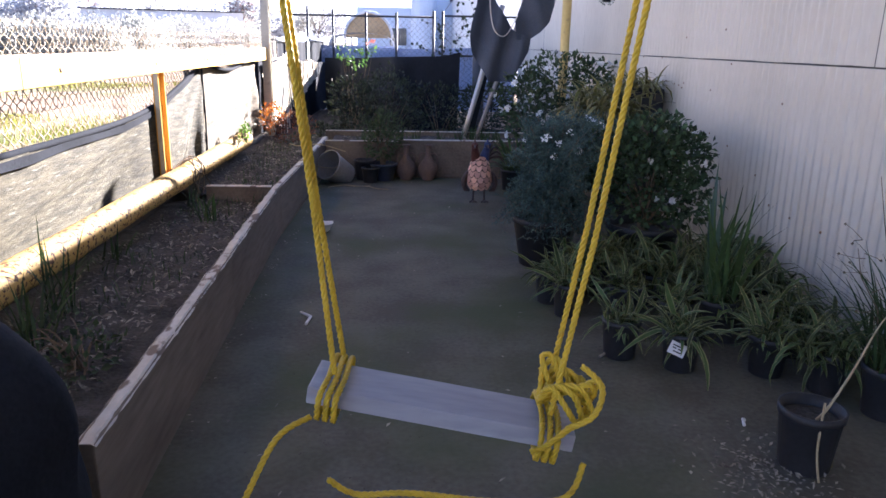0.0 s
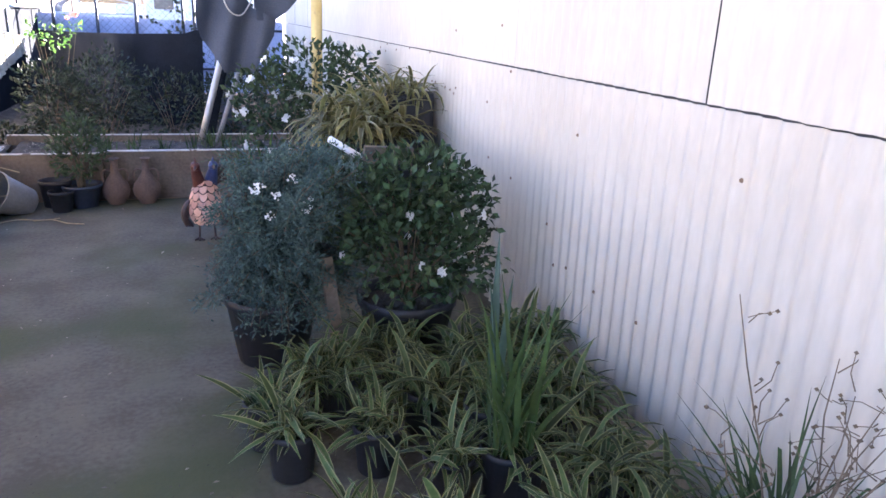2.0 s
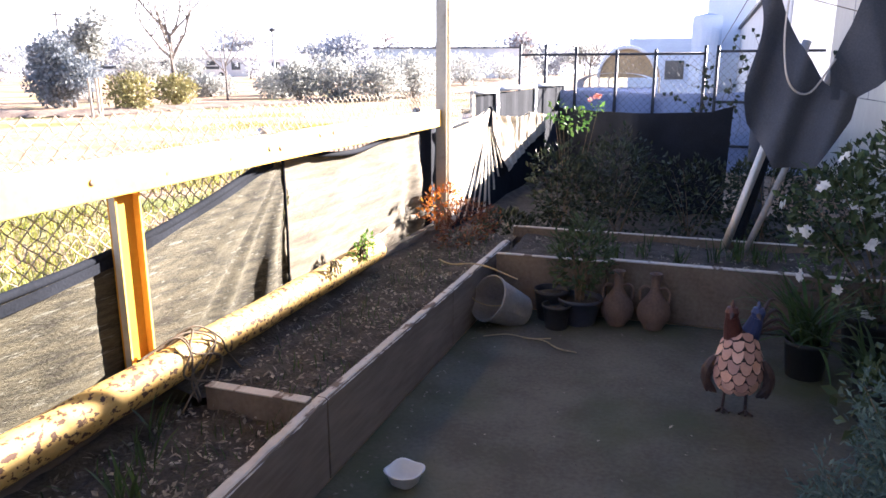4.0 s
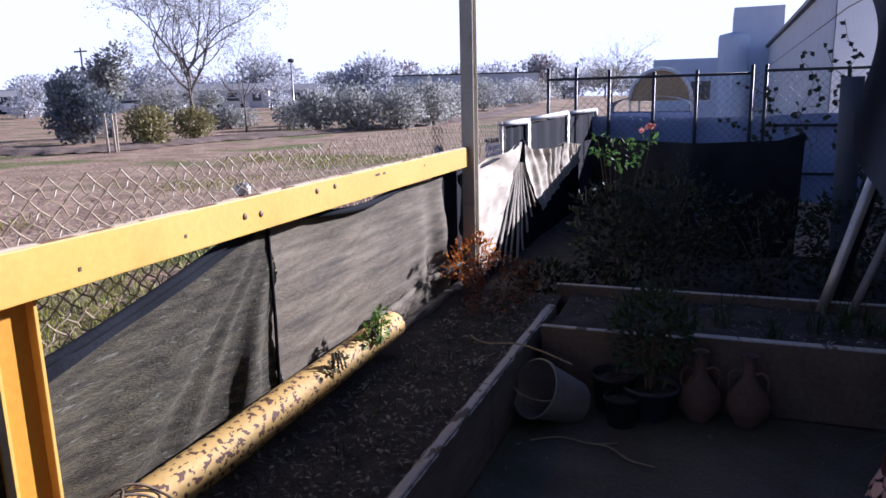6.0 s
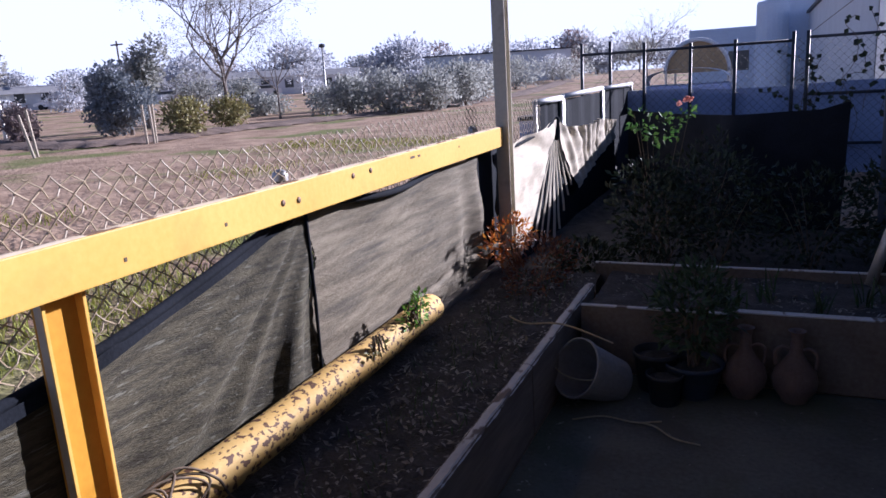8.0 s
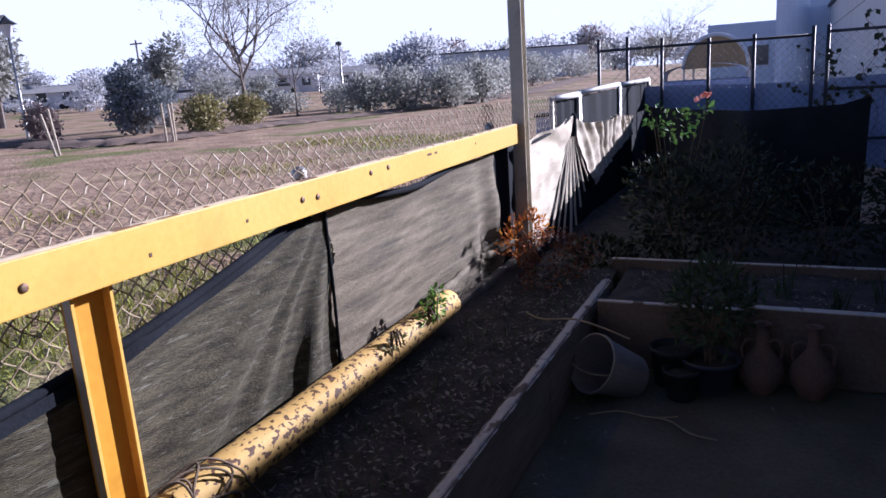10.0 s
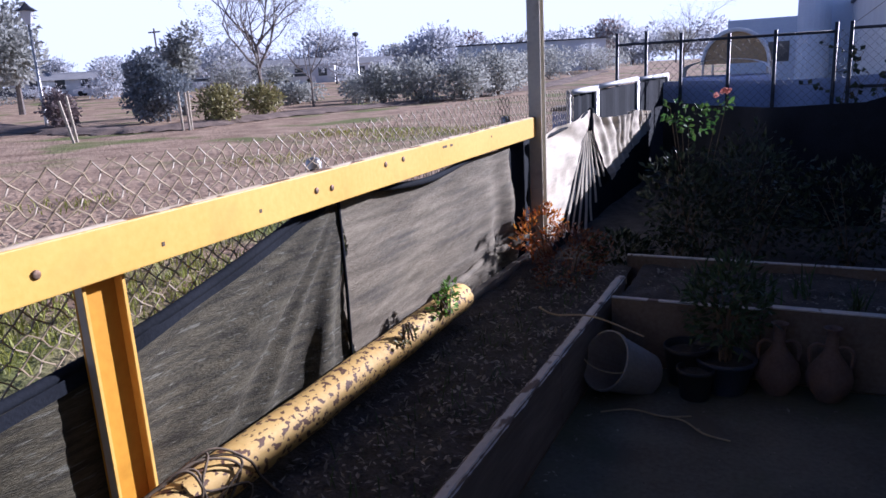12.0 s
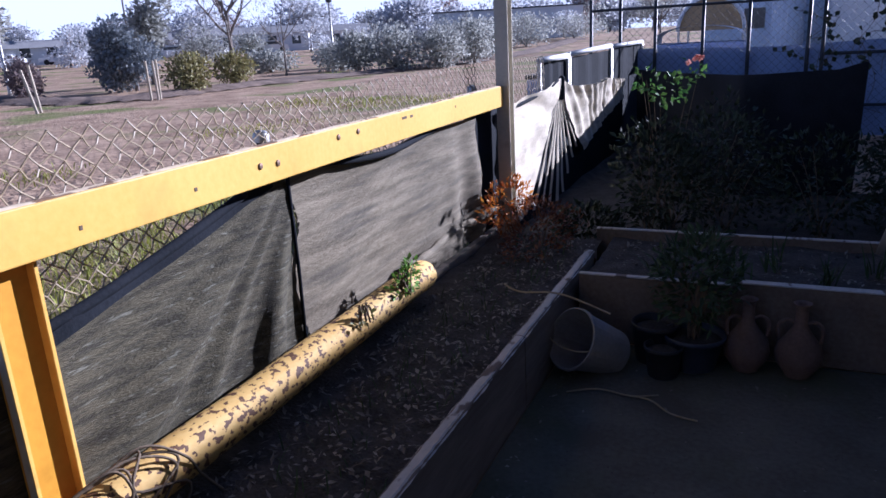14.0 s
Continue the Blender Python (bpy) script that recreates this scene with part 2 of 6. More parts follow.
M_HENRED = material("red_painted_tin", (0.07, 0.025, 0.022), (0.12, 0.045, 0.035), 0.5, 14, 90, 0.1)
M_BLUETARP = material("blue_grey_tarp", (0.3, 0.36, 0.55), (0.4, 0.46, 0.64), 0.6, 2, 30, 0.3)
M_DOME = material("tan_canvas", (0.4, 0.27, 0.13), (0.5, 0.35, 0.18), 0.8, 2, 30, 0.2)
M_STUCCO = material("pale_stucco", (0.56, 0.57, 0.6), (0.68, 0.69, 0.71), 0.9, 1, 20, 0.2)
M_ROOF = material("grey_roof_shingle", (0.27, 0.26, 0.26), (0.36, 0.35, 0.34), 0.9, 1, 10, 0.3)
M_MILL = material("pale_blue_grey_plaster", (0.62, 0.68, 0.78), (0.72, 0.78, 0.87), 0.8, 1, 12, 0.1)
M_GLASS = material("dark_window_glass", (0.03, 0.035, 0.04), (0.05, 0.055, 0.06), 0.15, 2, 10, 0)
M_CARWHITE = material("white_car_paint", (0.7, 0.7, 0.7), (0.76, 0.76, 0.76), 0.3, 2, 10, 0)
M_CARDARK = material("dark_car_paint", (0.04, 0.045, 0.055), (0.06, 0.065, 0.075), 0.3, 2, 10, 0)
M_RUBBER = material("black_rubber", (0.02, 0.02, 0.02), (0.035, 0.035, 0.035), 0.9, 10, 60, 0.1)
# Added emission that whitens the low sky and gives some fill light.
M_HAZE_GLOW = bpy.data.materials.new("glowing_haze")
M_HAZE_GLOW.use_nodes = True
hz = M_HAZE_GLOW.node_tree.nodes
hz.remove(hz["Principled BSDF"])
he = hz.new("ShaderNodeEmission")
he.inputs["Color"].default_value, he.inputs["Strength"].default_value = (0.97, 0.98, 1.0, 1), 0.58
M_HAZE_GLOW.node_tree.links.new(he.outputs[0], hz["Material Output"].inputs["Surface"])
M_FIELDSTRIP = material("dark_brown_ground", (0.14, 0.1, 0.075), (0.26, 0.19, 0.145), 0.95, 1.5, 14, 0.8, bump_size=0.05)

rng = random.Random(7)


# ---------------------------------------------------------------- mesh tools
class Mesh:
    """Collects vertices, faces, a width coordinate and material slots, and turns them into one mesh."""

    def __init__(self):
        self.v, self.f, self.u, self.mi, self.slot = [], [], [], [], 0

    def add(self, verts, faces, us=None):
        k = len(self.v)
        self.v.extend(tuple(p) for p in verts)
        self.u.extend(us or [0.5] * len(verts))
        for q in faces:
            self.f.append(tuple(i + k for i in q))
            self.mi.append(self.slot)

    def box(self, x0, y0, z0, x1, y1, z1, bevel=0.0, m=None):
        b = min(bevel, (x1 - x0) / 3, (y1 - y0) / 3, (z1 - z0) / 3)
        if b <= 0:
            vs = [(x, y, z) for x in (x0, x1) for y in (y0, y1) for z in (z0, z1)]
            fs = [(0, 1, 3, 2), (4, 6, 7, 5), (0, 4, 5, 1), (2, 3, 7, 6), (0, 2, 6, 4), (1, 5, 7, 3)]
        else:
            bm = bmesh.new()
            bmesh.ops.create_cube(bm, size=1)
            for q in bm.verts:
                q.co = Vector(((x0 + x1) / 2 + q.co.x * (x1 - x0), (y0 + y1) / 2 + q.co.y * (y1 - y0), (z0 + z1) / 2 + q.co.z * (z1 - z0)))
            bmesh.ops.bevel(bm, geom=bm.edges[:], offset=b, segments=2, affect="EDGES", profile=0.6)
            bm.verts.index_update()
            vs, fs = [q.co.copy() for q in bm.verts], [[q.index for q in g.verts] for g in bm.faces]
            bm.free()
        if m is not None:
            vs = [m @ Vector(p) for p in vs]
        self.add(vs, fs)
        return self

    def tube(self, pts, r, sides=6, cap=True):
        pts = [Vector(p) for p in pts]
        rs = r if isinstance(r, (list, tuple)) else [r] * len(pts)
        vs, fs = [], []
        side = None
        for i, p in enumerate(pts):
            d = (pts[min(i + 1, len(pts) - 1)] - pts[max(i - 1, 0)]).normalized()
            if side is None:
                side = d.orthogonal().normalized()
            side = (side - d * side.dot(d))
            side = side.normalized() if side.length > 1e-6 else d.orthogonal().normalized()
            up = d.cross(side)
            for k in range(sides):
                a = 2 * math.pi * k / sides
                vs.append(p + (side * math.cos(a) + up * math.sin(a)) * rs[i])
            if i:
                for k in range(sides):
                    a, b = (i - 1) * sides + k, (i - 1) * sides + (k + 1) % sides
                    fs.append((a, b, b + sides, a + sides))
        if cap:
            fs.append(tuple(range(sides))[::-1])
            fs.append(tuple(range(len(vs) - sides, len(vs))))
        self.add(vs, fs)
        return self

    def lathe(self, profile, seg=24, m=Matrix.Identity(4), close=False):
        vs, fs = [], []
        for r, z in profile:
            for k in range(seg):
                a = 2 * math.pi * k / seg
                vs.append(m @ Vector((r * math.cos(a), r * math.sin(a), z)))
        rows = len(profile)
        for i in range(rows - 1):
            for k in range(seg):
                a, b = i * seg + k, i * seg + (k + 1) % seg
                fs.append((a, b, b + seg, a + seg))
        if close:
            fs.append(tuple(range(seg))[::-1])
            fs.append(tuple(range((rows - 1) * seg, rows * seg)))
        self.add(vs, fs)
        return self

    def grid(self, nu, nv, fn):
        vs = [fn(i / nu, j / nv) for i in range(nu + 1) for j in range(nv + 1)]
        fs = [(i * (nv + 1) + j, (i + 1) * (nv + 1) + j, (i + 1) * (nv + 1) + j + 1, i * (nv + 1) + j + 1) for i in range(nu) for j in range(nv)]
        self.add(vs, fs)
        return self

    def ribbon(self, base, yaw, length, width, rise, droop, rows=5, fold=0.25, m=None):
        """A strap leaf that rises from base at the angle rise and bends over by droop, both in degrees."""
        vs, us, fs = [], [], []
        p, a = Vector(base), radians(rise)
        out, side = Vector((math.cos(yaw), math.sin(yaw), 0)), Vector((-math.sin(yaw), math.cos(yaw), 0))
        for i in range(rows + 1):
            s = i / rows
            w = width * (0.55 + 0.9 * s if s < 0.4 else 0.91 * (1 - ((s - 0.4) / 0.6) ** 1.6) + 0.02) * 0.5
            n = -out * math.sin(a) + Vector((0, 0, 1)) * math.cos(a)
            for k, u in ((-1, 0.0), (0, 0.5), (1, 1.0)):
                vs.append(p + side * w * k + n * (fold * w * abs(k)))
                us.append(u)
            if i:
                for k in (0, 1):
                    q = 3 * i + k
                    fs.append((q - 3, q - 2, q + 1, q))
            p = p + (out * math.cos(a) + Vector((0, 0, 1)) * math.sin(a)) * (length / rows)
            a -= radians(droop) / rows
        if m is not None:
            vs = [m @ q for q in vs]
        self.add(vs, fs, us)
        return self

    def leaf(self, c, d, n, length, width):
        """One small folded leaf from c along d, facing n."""
        d = d.normalized()
        s = d.cross(n)
        s = s.normalized() if s.length > 1e-5 else d.orthogonal().normalized()
        up = s.cross(d)
        vs = [c, c + d * length * 0.45 + s * width * 0.5 + up * width * 0.18, c + d * length, c + d * length * 0.45 - s * width * 0.5 + up * width * 0.18, c + d * length * 0.5]
        self.add(vs, [(0, 1, 4), (1, 2, 4), (2, 3, 4), (3, 0, 4)], [0.5, 1.0, 0.5, 0.0, 0.5])
        return self

    def data(self, name, mats, smooth=True):
        me = bpy.data.meshes.new(name)
        me.from_pydata([tuple(p) for p in self.v], [], self.f)
        for m in (mats if isinstance(mats, (list, tuple)) else [mats]):
            me.materials.append(m)
        if any(self.mi):
            me.polygons.foreach_set("material_index", self.mi)
        uv = me.uv_layers.new(name="UVMap")
        idx = np.empty(len(me.loops), dtype=np.int32)
        me.loops.foreach_get("vertex_index", idx)
        co = np.zeros((len(idx), 2), dtype=np.float32)
        co[:, 0] = np.array(self.u, dtype=np.float32)[idx]
        uv.data.foreach_set("uv", co.ravel())
        if smooth:
            me.polygons.foreach_set("use_smooth", [True] * len(me.polygons))
        me.update()
        return me


def part(name, mesh, mats, parent, label="", smooth=False):
    """One mesh object; under parent if there is one."""
    data = mesh.data(name, mats, smooth) if isinstance(mesh, Mesh) else mesh
    ob = new(name, data)
    if parent is not None:
        ob.parent = parent
    return tagged(ob, label)


def thing(name, label, category, group="", m=Matrix.Identity(4), kind=""):
    ob = new(name)
    ob.empty_display_size = 0.1
    ob.matrix_world = m
    return tagged(ob, label, category, group, kind)


def rand_dir(r=rng):
    while True:
        p = Vector((r.uniform(-1, 1), r.uniform(-1, 1), r.uniform(-1, 1)))
        if 0.05 < p.length < 1:
            return p.normalized()


def spline(pts, n=8):
    """A smooth line through the points."""
    pts = [Vector(p) for p in pts]
    out = []
    for i in range(len(pts) - 1):
        a, b, c, d = pts[max(i - 1, 0)], pts[i], pts[i + 1], pts[min(i + 2, len(pts) - 1)]
        for k in range(n):
            t = k / n
            out.append(0.5 * (2 * b + (c - a) * t + (2 * a - 5 * b + 4 * c - d) * t * t + (3 * b - a - 3 * c + d) * t ** 3))
    return out + [pts[-1]]


# ---------------------------------------------------------------- ground, floor, building
def ground_height(x, y):
    """Level near the patio, rising gently towards the far lots."""
    t = min(1.0, max(0.0, (math.hypot(x, y - 6.7) - 50) / 50))
    return -0.03 + 1.05 * t * t * (3 - 2 * t)


def spread(u, reach):
    return math.copysign(abs(2 * u - 1) ** 2.4, u - 0.5) * reach


g = Mesh()
g.grid(120, 120, lambda u, v: (spread(u, 1100), spread(v, 1400), ground_height(spread(u, 1100), spread(v, 1400))))
tagged(part("ground", g, M_FIELD, None), "dry brown dirt field with patches of sparse grass", "ground", kind="structure")

f = Mesh()
f.grid(30, 120, lambda u, v: (-1.12 + 2.98 * u, -3.0 + 13.35 * v, 0.004 * noise.noise((u * 6, v * 26, 0))))
f.box(-1.12, -3.0, -0.12, 1.86, 10.35, -0.012)
tagged(part("floor", f, M_CONCRETE, None, smooth=True), "stained grey concrete patio floor with mossy patches", "floor", kind="structure")

WALL_X, SEAM_Z, WALL_H, WALL_END = 1.85, 1.262, 2.63, 17.6


def corrugated(y0, y1, z0, z1, x, pitch=0.076, depth=0.016, per=8):
    """A corrugated sheet on the plane x, with a slightly wandering lower edge."""
    m = Mesh()
    n = max(8, int((y1 - y0) / pitch * per))

    def at(u, v):
        y = y0 + (y1 - y0) * u
        wob = 0.004 * noise.noise((y * 1.5, z0, 3.1)) + 0.003 * noise.noise((y * 6, z0, 1.1))
        return (x - depth * 0.5 * (1 + math.sin(2 * math.pi * y / pitch)) + 0.006 * noise.noise((y * 0.8, v * 2 + z0, 0)), y, z0 + (z1 - z0) * v + (wob if v == 0 else 0))
    return m.grid(n, 4, at)


wall = thing("wall_east", "long white corrugated metal building wall with rusty screws", "wall", kind="structure")
w = Mesh()
w.box(WALL_X + 0.012, -8, -0.1, WALL_X + 0.2, WALL_END, WALL_H - 0.02)
part("backing", w, M_DARKSTEEL, wall)
SHEET = 1.45
y = 6.19 - 7 * SHEET
while y < WALL_END - 1:
    fine = y < 13
    part("corrugated_sheet", corrugated(y, y + SHEET - 0.0005, 0.0, SEAM_Z - 0.009, WALL_X, per=8 if fine else 4), M_SHEET, wall, smooth=True)
    part("corrugated_sheet", corrugated(y + 0.007, y + SHEET - 0.007, SEAM_Z, WALL_H, WALL_X - 0.012, per=8 if fine else 4, depth=0.01), M_SHEET, wall, smooth=True)
    y += SHEET
r = random.Random(3)
sc = Mesh()
sc.lathe([(0.0, 0.006), (0.005, 0.005), (0.008, 0.0)], 7, pose(0, 0, 0, 0, -90, 0))
sc = sc.data("screw", M_SCREW)
for i in range(46):
    z = r.choice((1.22, 1.42, 1.9, 0.75, 0.45, 0.62, 1.05, 2.3))
    ob = part("screw", sc, None, wall)
    ob.location = (WALL_X - (0.034 if z > SEAM_Z else 0.019), 3.2 + 7.4 * r.random(), z + r.uniform(-0.03, 0.03))
body = Mesh()
body.box(WALL_X + 0.21, -8, 0, WALL_X + 9, WALL_END, WALL_H - 0.05)
# Hidden block past the wall's end, added to shade the ground there.
body.box(2.5, WALL_END, 0, WALL_X + 9, WALL_END + 4, WALL_H - 0.06)
tagged(part("building_body", body, M_STUCCO, wall))
eave = Mesh()
eave.box(WALL_X - 0.05, -8.1, WALL_H, WALL_X + 9.1, WALL_END + 0.1, WALL_H + 0.1, 0.02)
part("eave_trim", eave, M_DARKSTEEL, wall)

# ---------------------------------------------------------------- raised beds
BX = -1.12
bed = thing("raised_bed", "long raised garden bed of weathered boards with peeling white edge", "raised bed")
joints = [4.64, 6.35, 8.05, 9.55, 10.86]


def bed_x(yy):
    """The front of the bed runs in a little towards its near end."""
    return BX + 0.047 * max(0.0, 8.0 - yy)


for a, b in zip(joints, joints[1:]):
    k = Mesh()
    off = r.uniform(-0.006, 0.006)
    k.box(BX - 0.05 + off, a + 0.004, 0.0, BX + off, b - 0.004, 0.34, 0.005)
    k.v = [(px + bed_x(py) - BX, py, pz) for px, py, pz in k.v]
    part("board", k, M_BOARD, bed, smooth=False)
    k = Mesh()

    def strip(u, v, a=a, b=b, off=off):
        yy = a + 0.003 + (b - a - 0.006) * u
        edge = 0.006 * noise.noise((yy * 9, v * 7, 2.2)) + 0.004 * noise.noise((yy * 30, v * 3, 5.2))
        zz = 0.344 + 0.003 * noise.noise((yy * 5, v, 0)) if 0 < v < 1 else 0.334
        return (bed_x(yy) + off - 0.053 + 0.056 * v + edge, yy, zz)
    k.grid(60, 4, strip)
    part("top_edge", k, M_CAP, bed, "peeling white painted top edge")
k = Mesh()
k.box(-1.62, 7.98, 0.02, BX - 0.052, 8.02, 0.345, 0.004)
part("divider", k, M_BOARD, bed, "divider board across the bed")
k = Mesh()
k.box(-1.62, 7.975, 0.346, BX - 0.054, 8.025, 0.352, 0.002)
part("top_edge", k, M_CAP, bed)
k = Mesh()
k.box(-1.9, 4.64, 0.0, -1.86, 11.3, 0.33)
part("back_board", k, M_BOARD, bed)
k = Mesh()
k.box(-1.86, 4.64, 0.0, bed_x(4.64) - 0.055, 4.68, 0.33, 0.004)
part("end_board", k, M_BOARD, bed)


def soil(x0, x1, y0, y1, z, parent, rough=0.03, nu=16, nv=80):
    m = Mesh()
    m.grid(nu, nv, lambda u, v: (x0 + (x1 - x0) * u, y0 + (y1 - y0) * v,
                                 z + rough * noise.noise((u * 5 + x0, v * (y1 - y0) * 4, z)) + rough * 0.5 * noise.noise((u * 17, v * (y1 - y0) * 14, z))))
    return part("soil", m, M_SOIL, parent, smooth=True)


near_soil = soil(-1.86, BX - 0.045, 4.66, 8.0, 0.245, bed)
for q in near_soil.data.vertices:
    q.co.x += (bed_x(q.co.y) - BX) * (q.co.x + 1.86) / 0.715
soil(-1.86, BX - 0.045, 8.0, 11.3, 0.29, bed)

back_bed = thing("raised_bed", "low raised bed of grey planks across the end of the patio", "raised bed")
for name, y0, z1, x0, x1 in (("front_board", 10.36, 0.36, -1.09, -0.36), ("front_board", 10.36, 0.375, -0.352, 1.55), ("rear_board", 11.28, 0.355, -1.2, 1.2)):
    k = Mesh()
    k.box(x0, y0, 0.0, x1, y0 + 0.045, z1, 0.005)
    part(name, k, M_BOARD, back_bed)
    k = Mesh()
    k.box(x0, y0 - 0.003, z1 + 0.002, x1, y0 + (0.03 if z1 < .37 else 0.048), z1 + 0.009, 0.002)
    part("top_edge", k, M_CAP, back_bed, "whitish worn top edge")
soil(-1.09, 1.55, 10.4, 11.28, 0.3, back_bed, nv=20, nu=40)
k = Mesh()
k.grid(30, 20, lambda u, v: (-1.97 + (3.77 if v < 0.43 else 1.0) * u, 11.33 + 5.5 * v, 0.12 + 0.06 * noise.noise((u * 9, v * 7, 4))))
tagged(part("soil_bed", k, M_SOIL, None, smooth=True), "dark bare soil behind the end planter", "soil", kind="structure")

# ---------------------------------------------------------------- yellow rail fence
rail = thing("yellow_railing", "yellow painted timber railing with steel posts and a flaking bottom pipe", "railing")
RX = -1.8
for a, b in ((2.0, 6.05), (6.054, 11.44)):
    k = Mesh()
    k.box(RX - 0.045, a, 1.115, RX, b, 1.247, 0.004)
    part("top_rail", k, M_YELLOW, rail, "bright yellow painted plank")
    k = Mesh()
    k.grid(120, 3, lambda u, v, a=a, b=b: (RX - 0.046 + 0.046 * v + 0.003 * noise.noise((u * 90, v * 9, 0)), a + (b - a) * u, 1.2505 + 0.002 * noise.noise((u * 40, v * 3, 2)) - (0.006 if v in (0, 1) else 0)))
    part("rail_top", k, M_YELLOW_TOP, rail, "sun-bleached flaking upper edge of the rail")
bolt = Mesh()
bolt.lathe([(0.0, 0.004), (0.008, 0.004), (0.012, 0.002), (0.012, -0.001)], 10, pose(0, 0, 0, 0, 90, 0))
bolt = bolt.data("bolt", M_SCREW)
for yy, zz in ((7.7, 1.178), (8.82, 1.183), (8.92, 1.177), (9.34, 1.208), (9.5, 1.21), (6.4, 1.18)):
    part("bolt", bolt, None, rail).location = (RX + 0.001, yy, zz)
for yy, zz, ln in ((9.95, 1.214, 0.05), (10.03, 1.213, 0.03), (8.08, 1.16, 0.01), (8.5, 1.17, 0.012), (10.6, 1.2, 0.012)):
    k = Mesh()
    k.box(RX - 0.001, yy - ln / 2, zz - 0.006, RX + 0.0015, yy + ln / 2, zz + 0.006, 0.0005)
    part("paint_chip", k, M_STEM, rail, "brown chip in the yellow paint")
# steel channel post
k = Mesh()
k.box(-1.885, 7.845, 0.3, -1.877, 7.975, 1.16, 0.002)
post = part("post", k, M_OCHRE, rail, "ochre painted steel channel post")
# Grey near flange paints its shaded side; yellow edges paint the sunlit lips.
for y0, mt in ((7.845, M_POLE), (7.967, M_OCHRE)):
    k = Mesh()
    k.box(-1.877, y0, 0.3, RX - 0.047, y0 + 0.008, 1.16, 0.002)
    part("flange", k, mt, post)
    k = Mesh()
    k.box(RX - 0.05, y0 - 0.001, 0.3, RX - 0.046, y0 + 0.009, 1.112, 0.001)
    part("bright_edge", k, M_YELLOW, post)
# bottom pipe
k = Mesh()
pts = [(-1.775 + 0.006 * noise.noise((0, i * 0.6, 1)), 2.0 + i * 0.2, 0.415 + 0.004 * noise.noise((0, i * 0.5, 8))) for i in range(41)]
k.tube(pts, [0.074 + 0.002 * noise.noise((i * 0.7, 0, 0)) for i in range(41)], 20)
part("bottom_pipe", k, M_YELLOW_WORN, rail, "flaking yellow bottom pipe", smooth=True)

rail.matrix_world = Matrix.Translation((-1.8, 8.4, 0)) @ pose(0, 0, 0, 0, 0, 1.1) @ Matrix.Translation((1.8, -8.4, 0))

pole = thing("steel_post", "tall faded yellow steel post behind the garden bed", "post", m=pose(-0.06, 0, 0))
for name, x0, y0, x1, y1 in (("back_plate", -1.85, 11.45, -1.842, 11.545), ("flange", -1.842, 11.45, -1.76, 11.458), ("flange", -1.842, 11.537, -1.76, 11.545)):
    k = Mesh()
    k.box(x0, y0, 0.0, x1, y1, 3.9, 0.001)
    part(name, k, M_POLE, pole)
k = Mesh()
k.box(-1.8, 11.458, 0.0, -1.792, 11.537, 3.9)
part("web", k, M_POLE, pole)

wpole = thing("steel_post", "pale yellow round steel post beside the corrugated wall", "post")
k = Mesh()
k.tube([(1.3, 10.45, 0), (1.3, 10.45, 2.03)], 0.045, 14)
part("pipe", k, M_WALLPOLE, wpole, smooth=True)

# ---------------------------------------------------------------- chain-link fence and shade cloth
fence = thing("chain_link_fence", "galvanised chain-link fence along the field edge", "fence")
FX, Z0, Z1, Y0, Y1, D = -2.02, 0.0, 1.41, 3.0, 12.95, 0.068
k = Mesh()
K = 1.15
n = int((Y1 - Y0 + K * Z1) / D) + 2
STEP = D / K / 2
for s in (1, -1):
    for i in range(n):
        c = Y0 - (K * Z1 if s > 0 else 0) + i * D
        pts = []
        for j in range(int(Z1 / STEP) + 1):
            z = Z0 + j * STEP
            yy = c + s * K * (z - Z0)
            if Y0 <= yy <= Y1:
                sag = 0.03 * noise.noise((yy * 0.5, 0, 0)) * (z / Z1)
                kink = 0.006 * (1 if (i + j) % 2 else -1)
                pts.append((FX + s * 0.0045 * (1 if j % 2 else -1) + 0.012 * noise.noise((yy, z, 2)), yy + kink, z + sag))
        if len(pts) > 1:
            k.tube(pts, 0.0026, 4, cap=False)
part("mesh", k, M_WIRE, fence, "diamond wire mesh")
for yy, zt in ((5.6, 1.235), (9.155, 1.235), (11.38, 1.235)):
    k = Mesh()
    k.tube([(FX - 0.035, yy, 0), (FX - 0.035, yy, zt)], 0.024, 10)
    p = part("post", k, M_DARKSTEEL, fence, smooth=True)
    c = Mesh()
    c.lathe([(0.034, -0.02), (0.034, 0.0), (0.03, 0.014), (0.018, 0.024), (0.0, 0.027)], 12, Matrix.Translation((FX - 0.035, yy, zt)))
    part("cap", c, M_GALV, p, "rounded galvanised cap", smooth=True)


def lerp(table, y):
    for (a, p), (b, q) in zip(table, table[1:]):
        if y <= b:
            return p + (q - p) * max(0, (y - a)) / (b - a)
    return table[-1][1]


def cloth(y0, y1, top, bottom, fold, nu, nv=26, x=-1.92):
    m = Mesh()

    def at(u, v):
        yy = y0 + (y1 - y0) * u
        zt, zb = lerp(top, yy), lerp(bottom, yy)
        z = zb + (zt - zb) * v
        return (x + fold(yy, z, v), yy + 0.02 * noise.noise((z * 6, y0, u * 3)) * (1 if 0 < u < 1 else 4.0), z)
    return m.grid(nu, nv, at)


